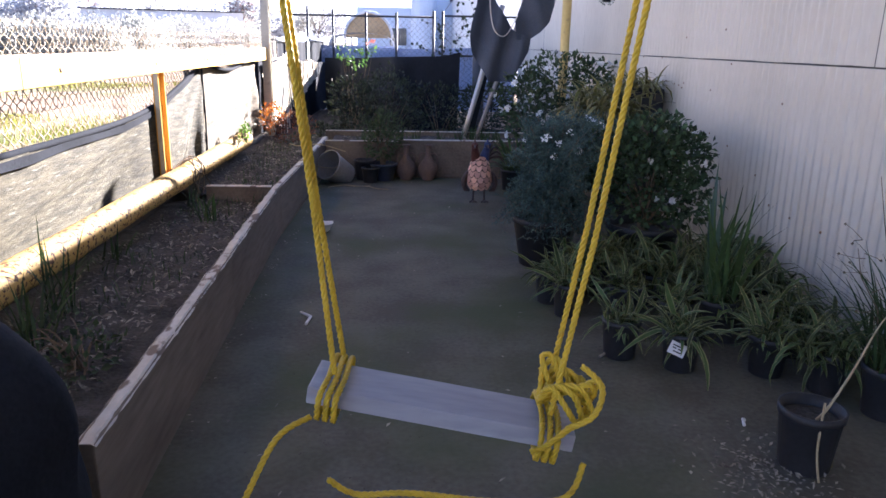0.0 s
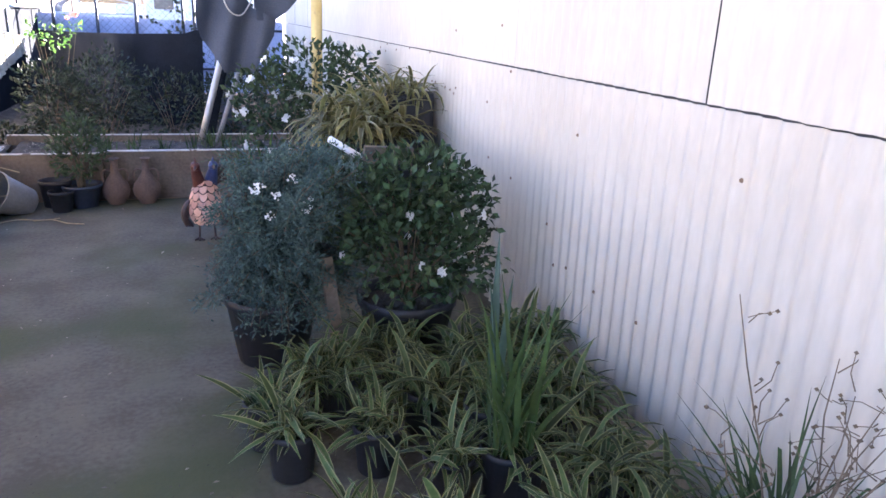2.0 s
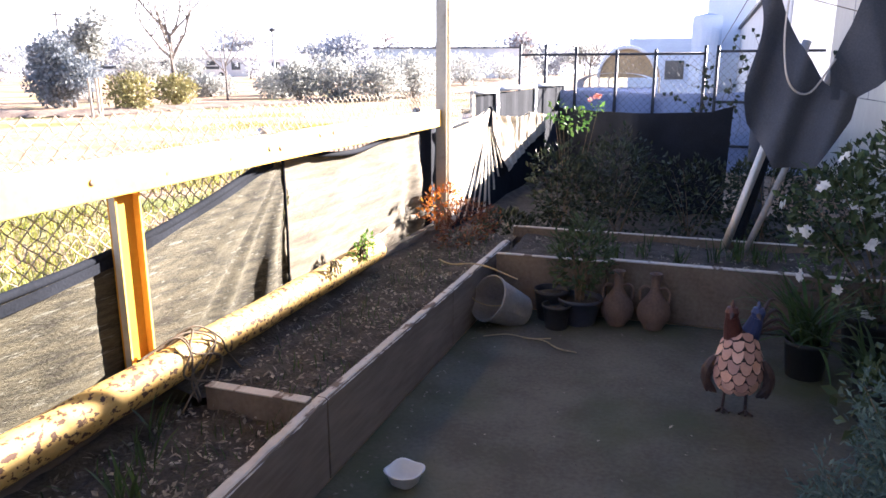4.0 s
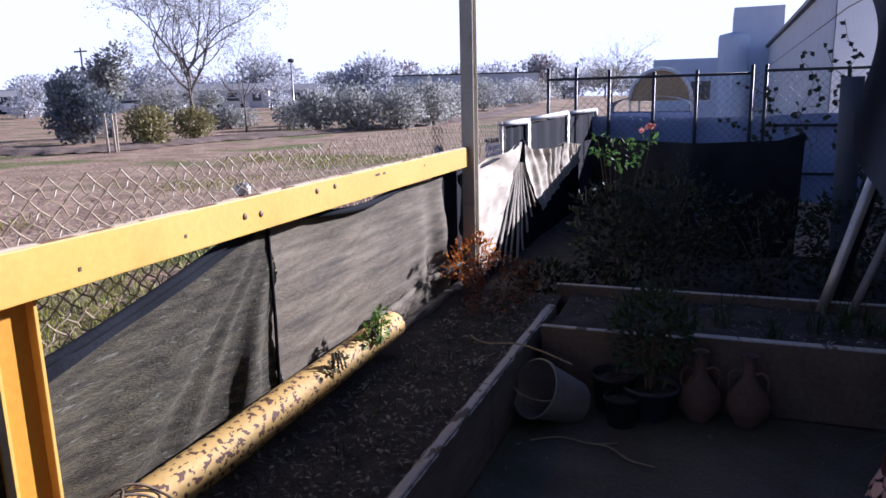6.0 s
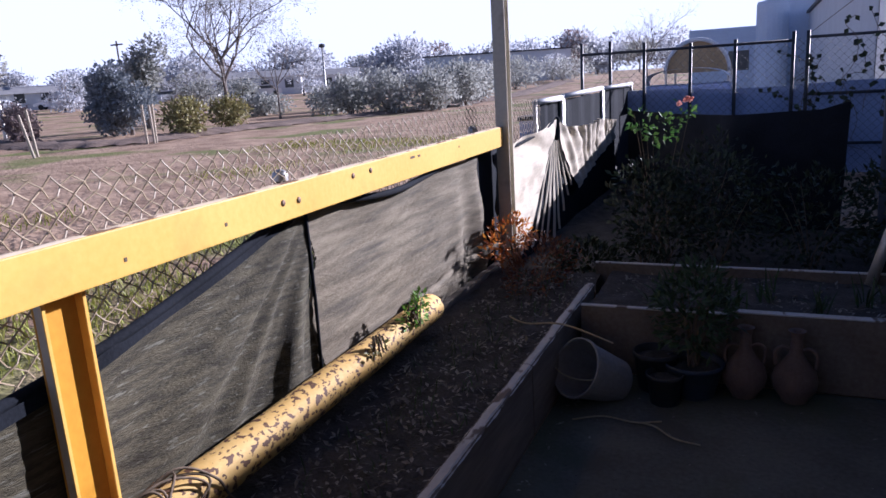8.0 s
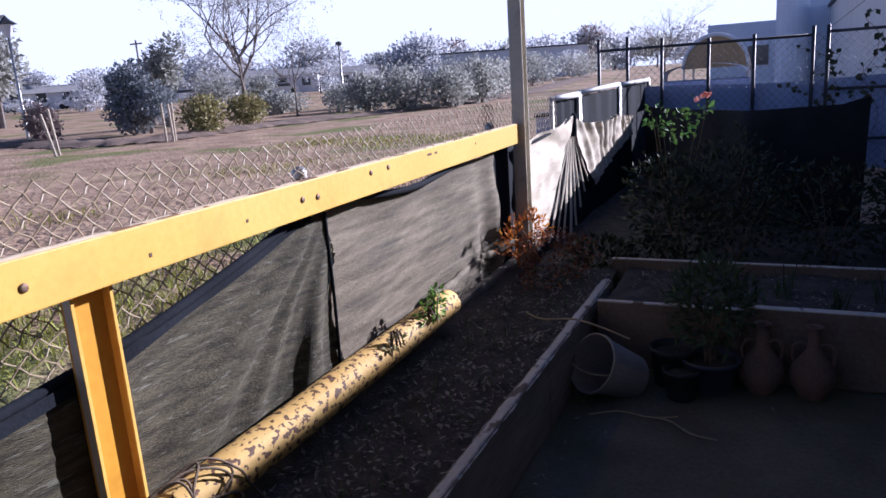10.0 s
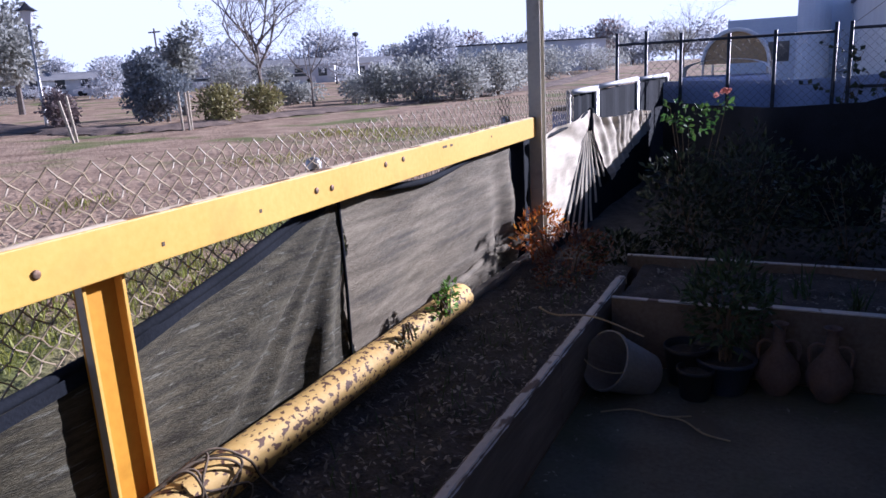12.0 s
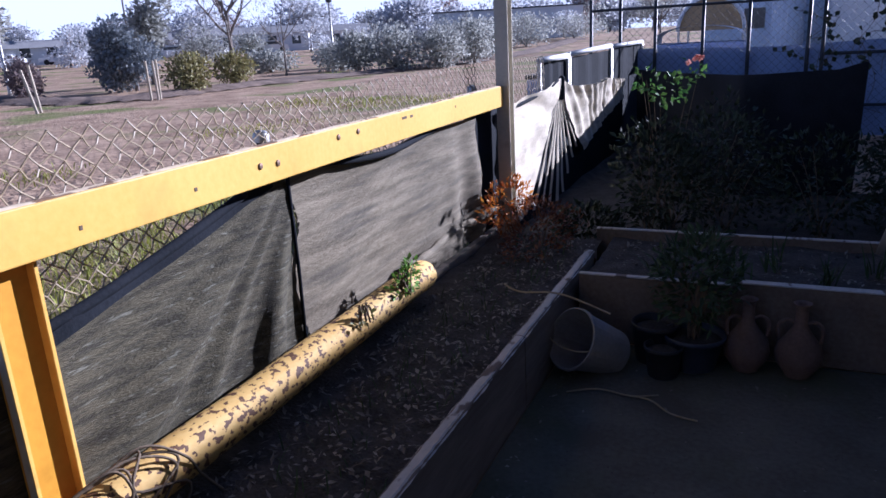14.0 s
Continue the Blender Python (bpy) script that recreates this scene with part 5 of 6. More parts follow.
for fn in (drape_left, drape_right):
    k = Mesh()
    k.grid(24, 50, fn)
    part("cloth", k, M_BLUECLOTH, drape, smooth=True)
k = Mesh()
k.tube(spline([(0.58, DY - 0.06, 2.1), (0.57, DY - 0.07, 1.75), (0.62, DY - 0.08, 1.48), (0.74, DY - 0.08, 1.42), (0.86, DY - 0.08, 1.62)], 8), 0.006, 6)
part("seam", k, M_GALV, drape, "pale stitched seam")
for i, (a, b, rr, lab, mt) in enumerate((((0.36, 11.25, 0.3), (0.78, 11.5, 1.75), 0.03, "pale grey pole leaning against the fence", M_GALV), ((0.5, 11.2, 0.3), (0.95, 11.35, 1.6), 0.022, "pale grey pole leaning against the fence", M_BUCKET), ((0.62, 12.5, 0.1), (0.6, 12.5, 1.66), 0.075, "dark rolled shade cloth standing upright", M_BLUECLOTH), ((0.42, 11.4, 0.25), (0.7, 11.6, 1.45), 0.05, "dark rolled shade cloth leaning against the fence", M_DARKCLOTH))):
    t = thing("leaning_pole" if i < 2 else "cloth_roll", lab, "pole" if i < 2 else "cloth roll")
    k = Mesh()
    a, b = Vector(a), Vector(b)
    k.tube([a.lerp(b, s / 6) for s in range(7)], [rr * (1 + 0.06 * noise.noise((s, i, 0))) for s in range(7)], 12)
    part("tube", k, mt, t, smooth=True)
bundle = thing("hanging_bundle", "dark dried bundle hanging on a string by the wall", "dried plant", m=pose(0.77, 6.75, -0.05))
k = Mesh()
k.tube([(0, 0, 1.68), (0, 0, 3.34)], 0.002, 5)
part("string", k, M_STEM, bundle)
k = Mesh()
k.tube([(0, 0, 1.59), (0.004, 0, 1.66), (0, 0, 1.76), (0, 0, 1.9)], [0.02, 0.025, 0.024, 0.02], 10)
part("wrap", k, M_DARKCLOTH, bundle, smooth=True)
k = Mesh()
leafy(k, (0.0, 0, 1.6), (0.04, 0.035, 0.03), 140, 0.009, 0.005, r)
part("leaves", k, M_DIMBUSH, bundle)

# ---------------------------------------------------------------- rope swing
def rope_strands(mesh, pts, r=0.0066, pitch=0.046, step=0.006):
    """A three-strand twisted rope along a line of points."""
    pts = [Vector(p) for p in pts]
    lens = [0]
    for a, b in zip(pts, pts[1:]):
        lens.append(lens[-1] + (b - a).length)
    n = max(4, int(lens[-1] / step))
    centre, side = [], None
    j = 0
    for i in range(n + 1):
        s = lens[-1] * i / n
        while j < len(lens) - 2 and lens[j + 1] < s:
            j += 1
        q = (s - lens[j]) / max(1e-6, lens[j + 1] - lens[j])
        centre.append((s, pts[j].lerp(pts[j + 1], q), (pts[j + 1] - pts[j]).normalized()))
    for k in range(3):
        line = []
        side = None
        for s, c, d in centre:
            if side is None:
                side = d.orthogonal().normalized()
            side = (side - d * side.dot(d)).normalized()
            up = d.cross(side)
            a = 2 * math.pi * (s / pitch + k / 3)
            line.append(c + (side * math.cos(a) + up * math.sin(a)) * r * 0.5)
        mesh.tube(line, r * 0.56, 6)


SW = pose(-0.085, 4.43, 0.565, 0, 9.0, -5)
AT = {-1: -0.25, 1: 0.21}
swing = thing("rope_swing", "grey plank swing hung on doubled yellow twisted ropes", "swing", m=Matrix.Identity(4))
k = Mesh()
k.box(-0.3, -0.068, -0.02, 0.27, 0.068, 0.02, 0.005, SW)
part("seat", k, M_SEAT, swing, "grey painted wooden plank seat")
TOPS = {-1: Vector((-0.605, 4.31, 3.28)), 1: Vector((0.48, 4.33, 3.28))}
for s in (-1, 1):
    for o in (-1, 1):
        foot = SW @ Vector((AT[s], o * 0.05, 0.05))
        gap = Vector((0.012, 0.036 * o, 0)) if s > 0 else Vector((0.003 * o, 0.009 * o, 0))
        knot = (SW @ Vector((AT[s], 0, 0.05))).lerp(TOPS[s], 0.14) + gap
        k = Mesh()
        rope_strands(k, [foot, knot, TOPS[s] + gap])
        part("rope", k, M_ROPE, swing, smooth=True)
    # turns of rope round the seat
    for i in range(3):
        x = AT[s] + (i - 1) * 0.017
        loop = spline([SW @ Vector((x, -0.098, -0.032)), SW @ Vector((x, -0.104, 0.02)), SW @ Vector((x + 0.004, -0.03, 0.034)), SW @ Vector((x, 0.05, 0.034)), SW @ Vector((x, 0.098, 0.02)), SW @ Vector((x, 0.098, -0.03)), SW @ Vector((x, 0, -0.036)), SW @ Vector((x, -0.098, -0.032))], 6)
        k = Mesh()
        rope_strands(k, loop)
        part("binding", k, M_ROPE, swing, smooth=True)
line = thing("hanging_line", "thin line holding the draped cloth", "line")
k = Mesh()
k.tube([(WALL_X, DY, 1.95), (1.1, DY, 1.85), (0.45, DY, 2.04), (0.36, DY + 0.35, 2.0), (0.32, FY, 1.9)], 0.003, 5)
part("cord", k, M_STEM, line)
rk = random.Random(77)
for i in range(5):
    c = Vector((0.235, -0.02, 0.07 + 0.012 * i))
    loop = [SW @ (c + Vector((0.045 * math.cos(a + i) * (1 + 0.3 * rk.random()), 0.05 * math.sin(a * 1.0 + i * 0.7), 0.035 * math.sin(a * 2 + i) + 0.01 * rk.random()))) for a in [6.283 * j / 8 for j in range(9)]]
    k = Mesh()
    rope_strands(k, spline(loop, 5))
    part("knot", k, M_ROPE, swing, smooth=True)
for pts in ([SW @ Vector((0.24, -0.1, 0.05)), SW @ Vector((0.28, -0.12, 0.1)), SW @ Vector((0.29, -0.09, 0.15)), SW @ Vector((0.25, -0.05, 0.17))],
            [SW @ Vector((0.25, -0.1, 0.06)), SW @ Vector((0.2, -0.13, 0.02)), SW @ Vector((0.17, -0.15, 0.015))],
            [SW @ Vector((0.29, -0.1, -0.02)), SW @ Vector((0.26, -0.13, -0.09)), SW @ Vector((0.12, -0.14, -0.12)), SW @ Vector((-0.05, -0.15, -0.13)), SW @ Vector((-0.16, -0.13, -0.17)), SW @ Vector((-0.22, -0.14, -0.14))],
            [SW @ Vector((-0.28, -0.1, -0.03)), SW @ Vector((-0.33, -0.14, -0.06)), SW @ Vector((-0.36, -0.17, -0.14)), SW @ Vector((-0.39, -0.2, -0.28)), SW @ Vector((-0.37, -0.2, -0.4))]):
    k = Mesh()
    rope_strands(k, spline(pts, 6))
    part("rope_tail", k, M_ROPE, swing, "loose yellow rope end", smooth=True)
rafter = thing("rafter", "timber rafter reaching out from the building", "beam")
k = Mesh()
k.box(-0.8, 4.34, 3.28, WALL_X + 0.1, 4.52, 3.42, 0.006)
part("timber", k, M_BOARD, rafter)
rafter = thing("rafter", "timber rafter reaching out from the building", "beam")
k = Mesh()
k.box(0.6, 6.7, 3.28, WALL_X + 0.1, 6.8, 3.42, 0.006)
part("timber", k, M_BOARD, rafter)

# Unseen roof, added to hold skylight off the patio.
roof = thing("sky_blocking_roof", "unseen plain roof added over the patio to cut sky light", "roof", kind="structure")
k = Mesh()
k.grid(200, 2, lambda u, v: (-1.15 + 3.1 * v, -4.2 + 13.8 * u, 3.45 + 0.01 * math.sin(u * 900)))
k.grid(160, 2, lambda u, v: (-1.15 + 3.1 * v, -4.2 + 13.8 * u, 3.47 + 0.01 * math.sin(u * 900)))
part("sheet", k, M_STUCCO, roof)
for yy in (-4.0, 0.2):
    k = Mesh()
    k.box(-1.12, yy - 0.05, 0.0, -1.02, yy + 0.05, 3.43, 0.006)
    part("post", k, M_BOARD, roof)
# Unseen end wall, added to close the patio and cut fill light.
k = Mesh()
k.box(-1.12, -4.2, -0.05, WALL_X, -4.05, 3.4)
tagged(part("wall_south", k, M_STUCCO, None), "unseen plain wall added behind the patio to cut sky light", "wall", kind="structure")

# dark bag standing on the bed's near end
bag = thing("black_bag", "bulging black plastic bag at the end of the bed", "bag", m=pose(-1.22, 4.29, 0.0))
k = Mesh()


def bagform(u, v):
    a, z = 2 * math.pi * u, v
    rad = 0.38 * math.sin(min(1.0, 0.15 + v * 0.85) * math.pi * 0.93) ** 0.5
    rad *= 1 + 0.12 * noise.noise((math.cos(a) * 2, math.sin(a) * 2, v * 3))
    return (rad * math.cos(a), rad * 0.9 * math.sin(a), 0.84 * v + 0.02 * noise.noise((math.cos(a) * 3, math.sin(a) * 3, v * 4)))


k.grid(36, 20, bagform)
part("sack", k, M_DARKCLOTH, bag, smooth=True)


# ---------------------------------------------------------------- beyond the fence
def far_bush(label, x, y, rx, ry, h, mat, seed, name="far_shrub", count=500, leaf=0.16, group="far shrubs"):
    r = random.Random(seed)
    t = thing(name, label, "shrub", group, pose(x, y, ground_height(x, y)))
    m, st = Mesh(), Mesh()
    for i in range(4):
        c = Vector((r.uniform(-0.35, 0.35) * rx, r.uniform(-0.35, 0.35) * ry, h * r.uniform(0.42, 0.6)))
        leafy(m, c, (rx * 0.74, ry * 0.74, h * 0.48), count * 3 // 4, leaf * 1.15, leaf * 0.7, r, hollow=0.35)
    stems(st, (0, 0, 0), (0, 0, h * 0.5), (rx * 0.7, ry * 0.7, h * 0.4), 8, r, 0.03)
    part("branchwork", st, M_BARK, t)
    part("leaves", m, mat, t)
    return t


def branch(mesh, p, d, length, rad, depth, r, twig=None):
    n = 4
    pts = [p]
    for i in range(n):
        d = (d + rand_dir(r) * 0.22 + Vector((0, 0, 0.03))).normalized()
        p = p + d * length / n
        pts.append(p)
    mesh.tube(pts, [rad * (1 - 0.45 * i / n) for i in range(n + 1)], 5 if depth > 1 else 3, cap=False)
    if depth == 0:
        if twig is not None and r.random() < 0.8:
            for q in range(3):
                twig.leaf(p + rand_dir(r) * 0.12, rand_dir(r), rand_dir(r), 0.11, 0.06)
        return
    for i in range(3 if depth > 1 else 4):
        q = pts[r.randint(2, n)]
        e = (d + rand_dir(r) * 0.75).normalized()
        branch(mesh, q, e, length * r.uniform(0.55, 0.8), rad * 0.5, depth - 1, r, twig)


def bare_tree(label, x, y, h, seed, trunk=0.14, limbs=6, depth=4, leaves=True):
    r = random.Random(seed)
    t = thing("bare_tree", label, "tree", "", pose(x, y, ground_height(x, y) - 0.02))
    tr, lm, lv = Mesh(), Mesh(), Mesh()
    pts = [Vector((0.06 * noise.noise((i, seed, 0)), 0.06 * noise.noise((i, seed, 4)), h * 0.42 * i / 6)) for i in range(7)]
    tr.tube(pts, [trunk * (1.25 if i == 0 else 1 - 0.09 * i) for i in range(7)], 9)
    for i in range(limbs):
        a = i * 2.4 + r.uniform(-0.3, 0.3)
        p = pts[r.randint(2, 6)]
        branch(lm, p, Vector((math.cos(a) * 0.85, math.sin(a) * 0.85, 0.9)).normalized(), h * r.uniform(0.3, 0.42), trunk * 0.5, depth, r, lv if leaves else None)
    part("trunk", tr, M_BARK, t, smooth=True)
    part("branchwork", lm, M_BARK, t)
    if leaves:
        part("leaves", lv, M_FARLEAF_HAZED, t, "sparse grey-green leaves")
    return t


def leafy_tree(label, x, y, h, w, mat, seed, count=900, group="far trees", low=0.3, leaf=0.06):
    r = random.Random(seed)
    t = thing("far_tree", label, "tree", group, pose(x, y, ground_height(x, y) - 0.02))
    tr, m = Mesh(), Mesh()
    tr.tube([(0, 0, 0), (0.1, 0, h * 0.3), (0, 0.1, h * 0.65)], [h * 0.03, h * 0.022, h * 0.01], 7)
    for i in range(6):
        c = Vector((r.uniform(-0.28, 0.28) * w, r.uniform(-0.28, 0.28) * w, h * r.uniform(low + 0.12, 0.82)))
        branch(tr, Vector((0, 0, h * 0.3)), (c - Vector((0, 0, h * 0.3))).normalized(), (c - Vector((0, 0, h * 0.3))).length, h * 0.012, 1, r)
        leafy(m, c, (w * 0.34, w * 0.34, h * 0.22), count // 3, h * leaf, h * leaf * 0.66, r, hollow=0.25)
    part("trunk", tr, M_BARK, t)
    part("crown", m, mat, t)
    return t


far_bush("yellow-green rounded shrub at the field edge", -22.1, 30.2, 1.0, 1.0, 1.5, M_FARYELLOW, 400)
far_bush("yellow-green rounded shrub at the field edge", -23.2, 34.6, 1.15, 1.1, 1.45, M_FARYELLOW, 401)
far_bush("red-brown shrub behind the yellow shrubs", -33.3, 43.1, 1.3, 1.2, 1.8, M_FARRED_HAZED, 402)
far_bush("dark shrub held by stakes", -28.9, 27.9, 0.8, 0.8, 1.7, M_FARRED_HAZED, 403)
far_bush("thin straggly shrub at the field edge", -29.5, 24.8, 0.8, 0.8, 1.0, M_FARRED_HAZED, 404, count=200)
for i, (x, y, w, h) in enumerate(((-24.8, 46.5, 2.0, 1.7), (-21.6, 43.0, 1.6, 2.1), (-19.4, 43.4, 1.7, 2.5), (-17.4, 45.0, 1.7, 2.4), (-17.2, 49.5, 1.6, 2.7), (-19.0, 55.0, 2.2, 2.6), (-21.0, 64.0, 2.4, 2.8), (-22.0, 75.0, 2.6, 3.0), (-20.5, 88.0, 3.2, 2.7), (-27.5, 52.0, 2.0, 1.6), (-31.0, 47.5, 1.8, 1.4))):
    far_bush("grey-green oleander hedge shrub along the field", x, y, w, w, h, M_FARLEAF_HAZED, 410 + i, "hedge_shrub", 650, 0.2, "hedge shrubs")
leafy_tree("dark round tree at the field edge", -27.2, 32.3, 3.6, 2.7, M_DARKTREE_HAZED, 430, 2700, low=0.02)
leafy_tree("loose grey-green tree behind the dark tree", -31.5, 37.6, 4.9, 2.4, M_FARLEAF_HAZED, 431, 1000)
leafy_tree("tree paled for haze beside the dark tree", -30.5, 40.5, 3.0, 3.2, M_FARLEAF_HAZED, 432, 900)
leafy_tree("tall dark conifer far off", -52.0, 42.0, 8.0, 5.5, M_FARLEAF_HAZED, 433, 1400)
# Skyline and middle trees carry the haze in their leaf colour.
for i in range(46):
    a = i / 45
    leafy_tree("low hazy distant tree on the skyline", -150 + 125 * a + 5 * math.sin(i * 1.7), 108 + 42 * a + 6 * math.sin(i * 2.9), 6.4 + 1.9 * math.sin(i * 5.3), 7.5, (M_HAZETREE, M_FARLEAF_HAZED, M_HAZETREE, M_FARRED_HAZED)[i % 4], 500 + i, 420, "skyline trees", 0.05, 0.09)
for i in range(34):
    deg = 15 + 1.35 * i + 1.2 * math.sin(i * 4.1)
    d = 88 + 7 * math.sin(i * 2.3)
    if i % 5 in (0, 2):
        leafy_tree("tree tinted grey-blue for haze before the far houses", -d * math.sin(radians(deg)), 6.7 + d * math.cos(radians(deg)), 3.2 + 1.1 * math.sin(i * 3.1), 4.6, (M_HAZETREE, M_DARKTREE_HAZED, M_FARLEAF_HAZED)[i % 3], 600 + i, 420, "middle trees", 0.02, 0.08)
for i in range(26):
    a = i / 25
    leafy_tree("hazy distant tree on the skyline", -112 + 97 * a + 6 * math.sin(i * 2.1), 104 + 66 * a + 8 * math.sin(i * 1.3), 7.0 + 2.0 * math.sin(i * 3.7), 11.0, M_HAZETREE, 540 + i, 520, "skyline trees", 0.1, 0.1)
bare_tree("large bare tree with fine spreading twigs", -26.0, 37.8, 8.2, 5, 0.14, 9, 5)
bare_tree("slender bare tree beside the large one", -26.2, 42.6, 5.6, 8, 0.07, 5, 3)
bare_tree("bare tree above the far fence", -9.0, 70.0, 5.4, 11, 0.1, 6, 3)

# Low uneven strip in a darker brown along the field edge.
field_strip = Mesh()
EDGE = spline([(-44, 33, 0), (-29, 27.5, 0), (-22.5, 27, 0), (-22.0, 33.5, 0), (-19.5, 44, 0), (-18.5, 60, 0), (-20, 86, 0)], 12)


def field_strip_at(u, v):
    q = u * (len(EDGE) - 1)
    p = EDGE[int(q)].lerp(EDGE[min(int(q) + 1, len(EDGE) - 1)], q % 1)
    d = (EDGE[min(int(q) + 1, len(EDGE) - 1)] - EDGE[max(int(q) - 1, 0)]).normalized()
    off = (v - 0.5) * (2.3 + 1.2 * noise.noise((q * 0.9, v * 2, 3)))
    x, y = p.x - d.y * off, p.y + d.x * off
    return (x, y, ground_height(x, y) + 0.03 + 0.16 * math.sin(math.pi * v) + 0.06 * noise.noise((x * 2, y * 2, 0)))


field_strip.grid(3 * (len(EDGE) - 1), 8, field_strip_at)
tagged(part("mulch_bed", field_strip, M_FIELDSTRIP, None, smooth=True), "dark brown strip of ground along the field edge", "planting bed", kind="structure")

# stakes round young trees
for i, (x, y, h, lean) in enumerate(((-20.95, 27.0, 1.4, 0.02), (-20.7, 27.2, 1.42, -0.02), (-20.55, 26.95, 1.38, 0.03), (-21.5, 22.9, 1.5, 0.12), (-21.15, 22.5, 1.35, 0.28), (-31.5, 35.0, 1.4, 0.0), (-30.8, 35.2, 1.3, 0.05))):
    t = thing("tree_stake", "pale wooden stake for a young tree", "stake", "tree stakes", pose(x, y, -0.03))
    k = Mesh()
    k.tube([(0, 0, 0), (-lean * h, 0, h)], 0.045, 6)
    part("stake", k, M_STAKE, t)


def street_lamp(label, x, y, h, lantern):
    t = thing("street_lamp", label, "street lamp", "", pose(x, y, ground_height(x, y)))
    k = Mesh()
    k.tube([(0, 0, 0), (0, 0, 0.3), (0, 0, h)], [0.1, 0.08, 0.055], 8)
    part("pole", k, M_GALV, t, smooth=True)
    if lantern:
        k = Mesh()
        k.lathe([(0.12, h), (0.3, h + 0.55), (0.3, h + 0.6)], 6)
        part("lantern", k, M_STUCCO, t)
        k = Mesh()
        k.lathe([(0.48, h + 0.6), (0.2, h + 0.78), (0.05, h + 0.95), (0.0, h + 1.0)], 6)
        part("roof", k, M_DARKSTEEL, t)
    else:
        k = Mesh()
        k.lathe([(0.06, h), (0.2, h + 0.08), (0.2, h + 0.22), (0.0, h + 0.28)], 10)
        part("head", k, M_DARKSTEEL, t)


street_lamp("slim grey street lamp in the field", -26.0, 47.5, 4.1, False)
street_lamp("park lantern on a tall grey post", -32.2, 29.6, 4.7, True)
t = thing("utility_pole", "distant wooden utility pole with a cross arm", "utility pole", m=pose(-82.0, 84.0, 0))
k = Mesh()
k.tube([(0, 0, 0), (0, 0, 9.6)], 0.12, 6)
part("pole", k, M_BARK, t)
k = Mesh()
k.box(-1.1, -0.08, 9.0, 1.1, 0.08, 9.2)
part("cross_arm", k, M_BARK, t)


def car(x, y, yaw, mat, label):
    t = thing("parked_car", label, "car", "parked cars", pose(x, y, ground_height(x, y), 0, 0, yaw))
    prof = [(-2.2, 0.35), (-2.2, 0.8), (-1.3, 0.95), (-0.7, 1.42), (0.8, 1.45), (1.6, 0.98), (2.2, 0.9), (2.25, 0.35)]
    m = Mesh()
    n = len(prof)
    m.add([(px, -0.85, pz) for px, pz in prof] + [(px, 0.85, pz) for px, pz in prof], [tuple(range(n))[::-1], tuple(range(n, 2 * n))] + [(i, (i + 1) % n, (i + 1) % n + n, i + n) for i in range(n)])
    part("body", m, mat, t)
    for s in (-1, 1):
        m = Mesh()
        m.box(-0.95, s * 0.86 - 0.01, 0.98, 1.2, s * 0.86 + 0.01, 1.34, 0.005)
        part("window", m, M_GLASS, t)
        for px in (-1.35, 1.4):
            m = Mesh()
            m.lathe([(0.0, -0.1), (0.32, -0.1), (0.34, 0.0), (0.32, 0.1), (0.0, 0.1)], 14, pose(px, s * 0.8, 0.33, 90, 0, 0))
            part("wheel", m, M_RUBBER, t)


def bearing(deg, dist):
    """A place across the field, by its bearing from the garden and its distance."""
    return -dist * math.sin(radians(deg)), 6.7 + dist * math.cos(radians(deg))


for deg, dist, w, c, lab in ((51.2, 104, 35, M_CARWHITE, "white car parked across the field"), (50.0, 106, 30, M_CARDARK, "dark car parked across the field"), (45.6, 96, 42, M_CARWHITE, "white car parked across the field"), (44.0, 97, 48, M_CARWHITE, "white car parked across the field"), (41.4, 102, 25, M_CARWHITE, "white car parked by the far houses"), (37.0, 98, 38, M_CARWHITE, "white car parked by the far houses"), (38.6, 106, 25, M_CARDARK, "dark car parked by the far houses"), (54.5, 104, 30, M_CARWHITE, "white car parked at the far lot's end"), (56.2, 104, 30, M_CARDARK, "dark car parked at the far lot's end")):
    car(*bearing(deg, dist), w, c, lab)


def house(x, y, w, d, h, yaw, label, rise=1.4):
    t = thing("house", label, "house", "far houses", pose(x, y, ground_height(x, y) - 0.05, 0, 0, yaw))
    m = Mesh()
    m.box(-w / 2, -d / 2, 0, w / 2, d / 2, h)
    part("wall", m, M_STUCCO, t)
    m = Mesh()
    e = 0.5
    m.add([(-w / 2 - e, -d / 2 - e, h), (w / 2 + e, -d / 2 - e, h), (w / 2 + e, d / 2 + e, h), (-w / 2 - e, d / 2 + e, h), (-w / 2 - e, 0, h + rise), (w / 2 + e, 0, h + rise)],
          [(0, 1, 5, 4), (2, 3, 4, 5), (1, 2, 5), (3, 0, 4), (3, 2, 1, 0)])
    part("roof", m, M_ROOF, t)
    n = int(w / 3)
    for i in range(n):
        px = -w / 2 + w * (i + 0.5) / n
        m = Mesh()
        m.box(px - 0.6, -d / 2 - 0.03, 1.0, px + 0.6, -d / 2 + 0.02, 2.2)
        part("window", m, M_GLASS, t)


for deg, dist, w, h, yaw, lab in ((52.4, 112, 12, 2.2, 52, "long low house with a dark carport roof"), (46.3, 116, 9, 2.4, 46, "pale single-storey house behind a dark tree"), (40.8, 108, 6, 2.5, 40, "white trailer home behind the bare tree"), (36.6, 112, 10, 2.6, 30, "white house with a grey roof behind parked cars"), (32.0, 122, 9, 2.6, 28, "pale house with a grey roof behind trees")):
    house(*bearing(deg, dist), w, 7, h, yaw, lab, 1.0)
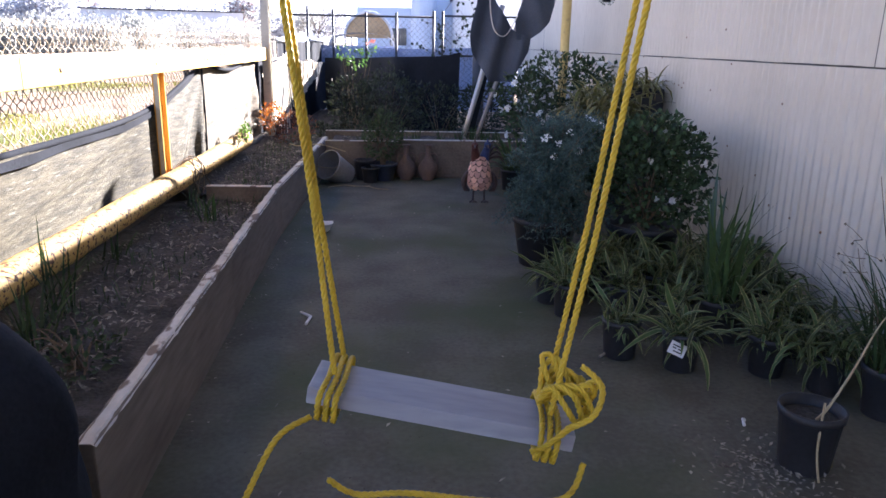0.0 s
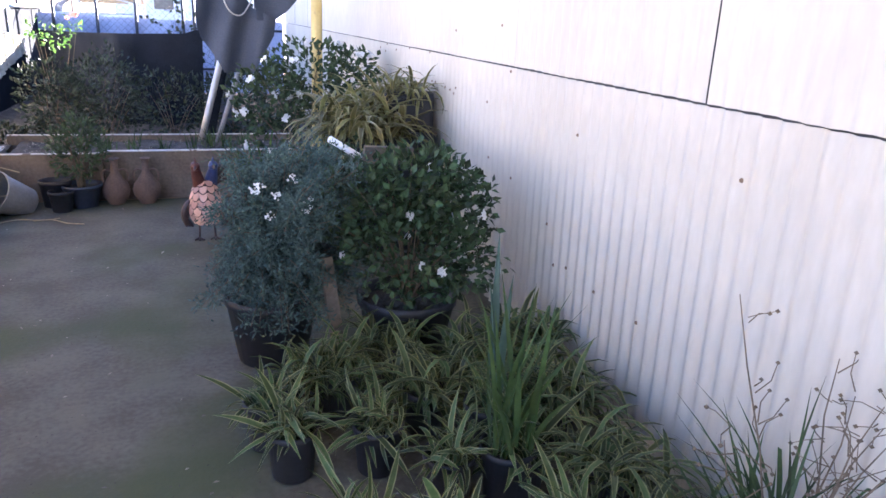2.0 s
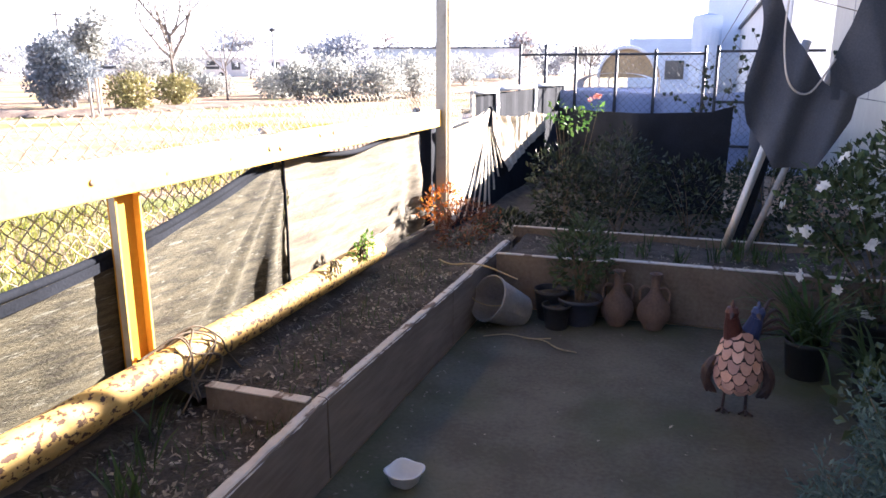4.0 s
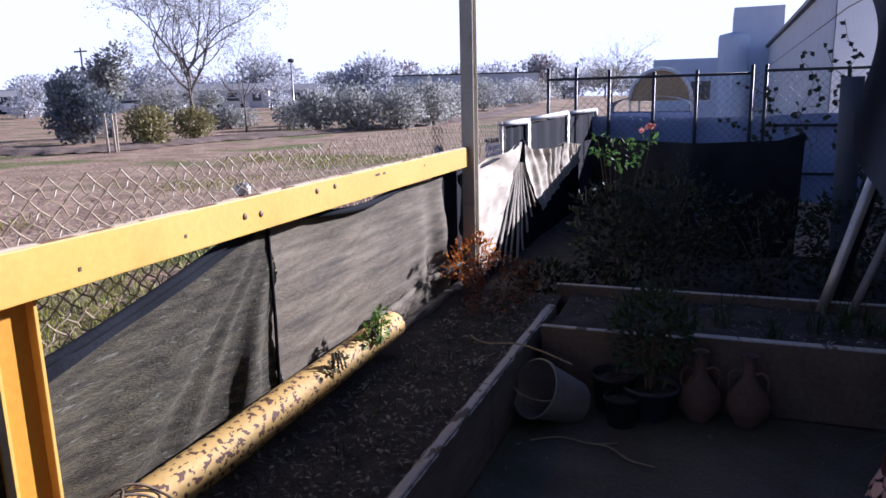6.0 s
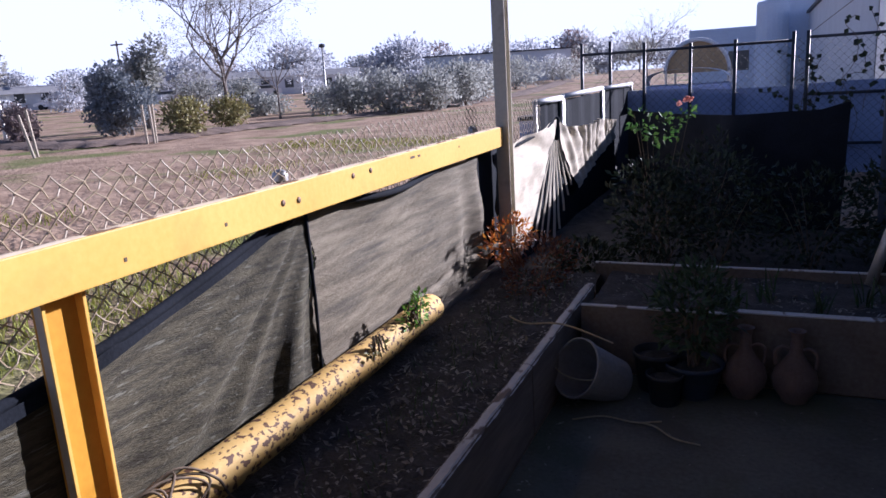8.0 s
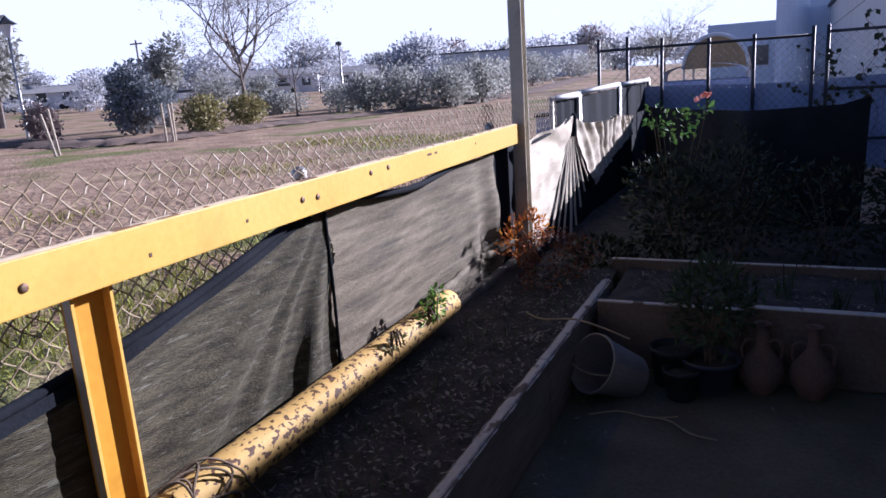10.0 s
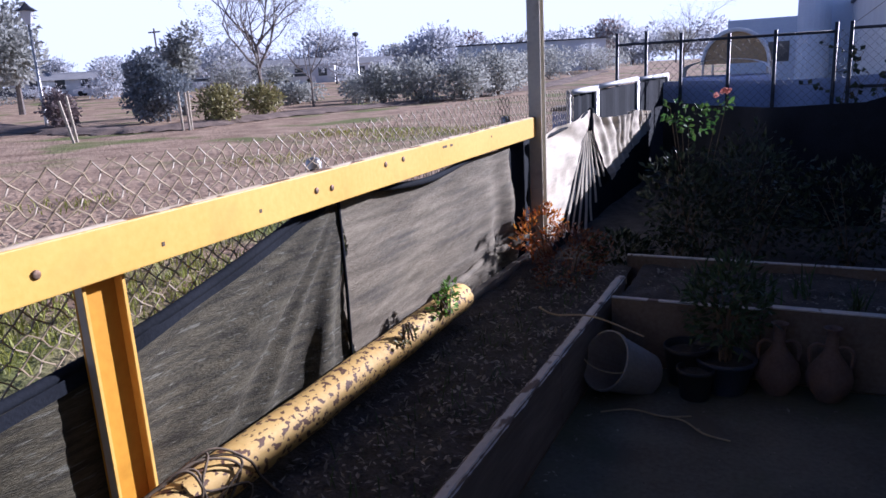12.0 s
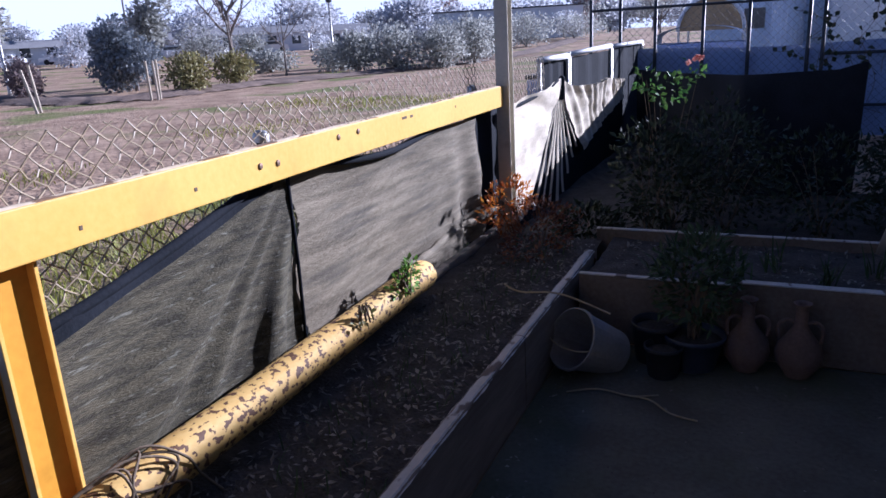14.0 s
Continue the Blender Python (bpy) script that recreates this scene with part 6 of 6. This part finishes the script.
t = thing("flat_roofed_building", "long flat-roofed grey building behind the hedge", "building", m=pose(*bearing(19.0, 96), 0.6, 0, 0, 15))
k = Mesh()
k.box(-9, -4, 0, 9, 4, 3.9)
part("wall", k, M_STUCCO, t)
k = Mesh()
k.box(-9.2, -4.2, 3.9, 9.2, 4.2, 4.05)
part("roof", k, M_DARKSTEEL, t)

# behind the tall fence
long_shed = thing("white_building", "long white corrugated building beyond the fence", "building")
k = Mesh()
k.grid(420, 2, lambda u, v: (1.9 - 0.02 * math.sin(2 * math.pi * u * 140), 24.5 + 47.5 * u, 3.85 * v))
part("wall", k, M_SHED, long_shed)
k = Mesh()
k.box(1.92, 24.5, 0, 3.3, 72, 3.8)
part("body", k, M_SHED, long_shed)
k = Mesh()
k.box(1.75, 24.4, 3.85, 3.4, 72.1, 3.97)
part("eave", k, M_DARKSTEEL, long_shed)
mill = thing("industrial_building", "pale blue-grey stepped industrial building far off", "building")
for x0, x1, z, y0 in ((-3.9, -0.2, 3.4, 49), (0.1, 2.6, 6.0, 50)):
    k = Mesh()
    k.box(x0, y0, 0, x1, y0 + 6, z, 0.05)
    part("wall", k, M_MILL, mill)
k = Mesh()
k.lathe([(0.75, 0), (0.75, 4.3), (0.7, 4.45), (0.0, 4.6)], 20, Matrix.Translation((0.15, 47.9, 0)))
part("silo", k, M_MILL, mill, "pale round silo")
k = Mesh()
k.box(-1.9, 48.94, 1.2, -0.9, 48.99, 2.2)
part("window", k, M_GLASS, mill)
dome = thing("canvas_canopy", "tan barrel-shaped canvas canopy on hoops", "canopy", m=pose(-1.45, 22.5, 0) @ Matrix.Diagonal((0.88, 1, 1, 1)))
k = Mesh()
k.grid(20, 6, lambda u, v: (0.68 * math.cos(math.pi * u), 1.8 * v, 1.44 + 0.62 * math.sin(math.pi * u)))
part("canvas", k, M_DOME, dome, smooth=True)
k = Mesh()
k.grid(20, 5, lambda u, v: (0.66 * v * math.cos(math.pi * u), 0.01, 1.44 + 0.6 * v * math.sin(math.pi * u)))
part("end_panel", k, M_DOME, dome)
k = Mesh()
k.tube([(0.7 * math.cos(math.pi * i / 20), -0.02, 1.44 + 0.64 * math.sin(math.pi * i / 20)) for i in range(21)], 0.04, 8)
part("hoop", k, M_WHITE, dome, "pale hoop", smooth=True)
for s in (-1, 1):
    for yy in (0, 1.8):
        k = Mesh()
        k.tube([(0.68 * s, yy, 0), (0.68 * s, yy, 1.46)], 0.03, 6)
        part("leg", k, M_GALV, dome)
tank = thing("white_tank_cover", "rounded white cover behind the blue tarp", "cover", m=pose(-1.5, 20.6, 0))
k = Mesh()
k.grid(14, 6, lambda u, v: (0.75 * math.cos(math.pi * u), 1.0 * v, 1.24 + 0.3 * math.sin(math.pi * u) ** 0.6))
part("cover", k, M_WHITE, tank, smooth=True)
k = Mesh()
k.box(-0.75, 0.0, 0.0, 0.75, 1.0, 1.25, 0.02)
part("base", k, M_BLUETARP, tank)
tarp = thing("blue_tarp", "long blue-grey tarp hung on the far fence", "tarp")
k = Mesh()
k.grid(70, 8, lambda u, v: (-2.75 + 4.57 * u, 18.12 + 0.03 * math.sin(u * 40), 0.0 + (1.24 + 0.02 * math.sin(u * 9)) * v))
part("sheet", k, M_BLUETARP, tarp, smooth=True)
binn = thing("wheeled_bin", "grey-blue rubbish bin beyond the fence", "bin", m=pose(-4.3, 20.5, -0.03) @ Matrix.Scale(0.8, 4))
k = Mesh()
k.box(-0.28, -0.3, 0, 0.28, 0.3, 0.95, 0.05)
part("body", k, M_BLUETARP, binn)
k = Mesh()
k.box(-0.31, -0.33, 0.95, 0.31, 0.33, 1.06, 0.04)
part("lid", k, M_DARKSTEEL, binn)
t = thing("fence_post", "thin white post in the field", "post", m=pose(-8.2, 30.0, 0))
k = Mesh()
k.tube([(0, 0, 0), (0, 0, 0.95)], 0.04, 6)
part("post", k, M_WHITE, t)

# grass by the fence
r = random.Random(15)
k = Mesh()
for i in range(34000):
    x = -2.12 - 5.5 * r.random() ** 1.6
    y = r.uniform(5.0, 16)
    if noise.noise((x * 0.9, y * 0.5, 3)) + 0.4 < r.random() * 0.5:
        continue
    k.ribbon((x, y, -0.03), r.uniform(0, 6.28), r.uniform(0.06, 0.17), 0.014, r.uniform(35, 85), 40, rows=2)
for i in range(22000):
    x, y = r.uniform(-14, -3.0), r.uniform(13, 27)
    if noise.noise((x * 0.35, y * 0.22, 8)) < 0.12 + 0.5 * r.random():
        continue
    k.ribbon((x, y, -0.03), r.uniform(0, 6.28), r.uniform(0.06, 0.15), 0.022, r.uniform(25, 75), 40, rows=2)
tagged(part("grass", k, M_TURF, None), "short sunlit green grass along the fence", "grass", kind="stuff")

# added glowing ring that stands in for the bright haze at the horizon
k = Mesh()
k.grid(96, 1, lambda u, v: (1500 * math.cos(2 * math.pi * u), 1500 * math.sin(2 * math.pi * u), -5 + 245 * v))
tagged(part("backdrop", k, M_HAZE_GLOW, None, smooth=True), "glowing ring added for the white hazy sky at the horizon", "backdrop", kind="structure")
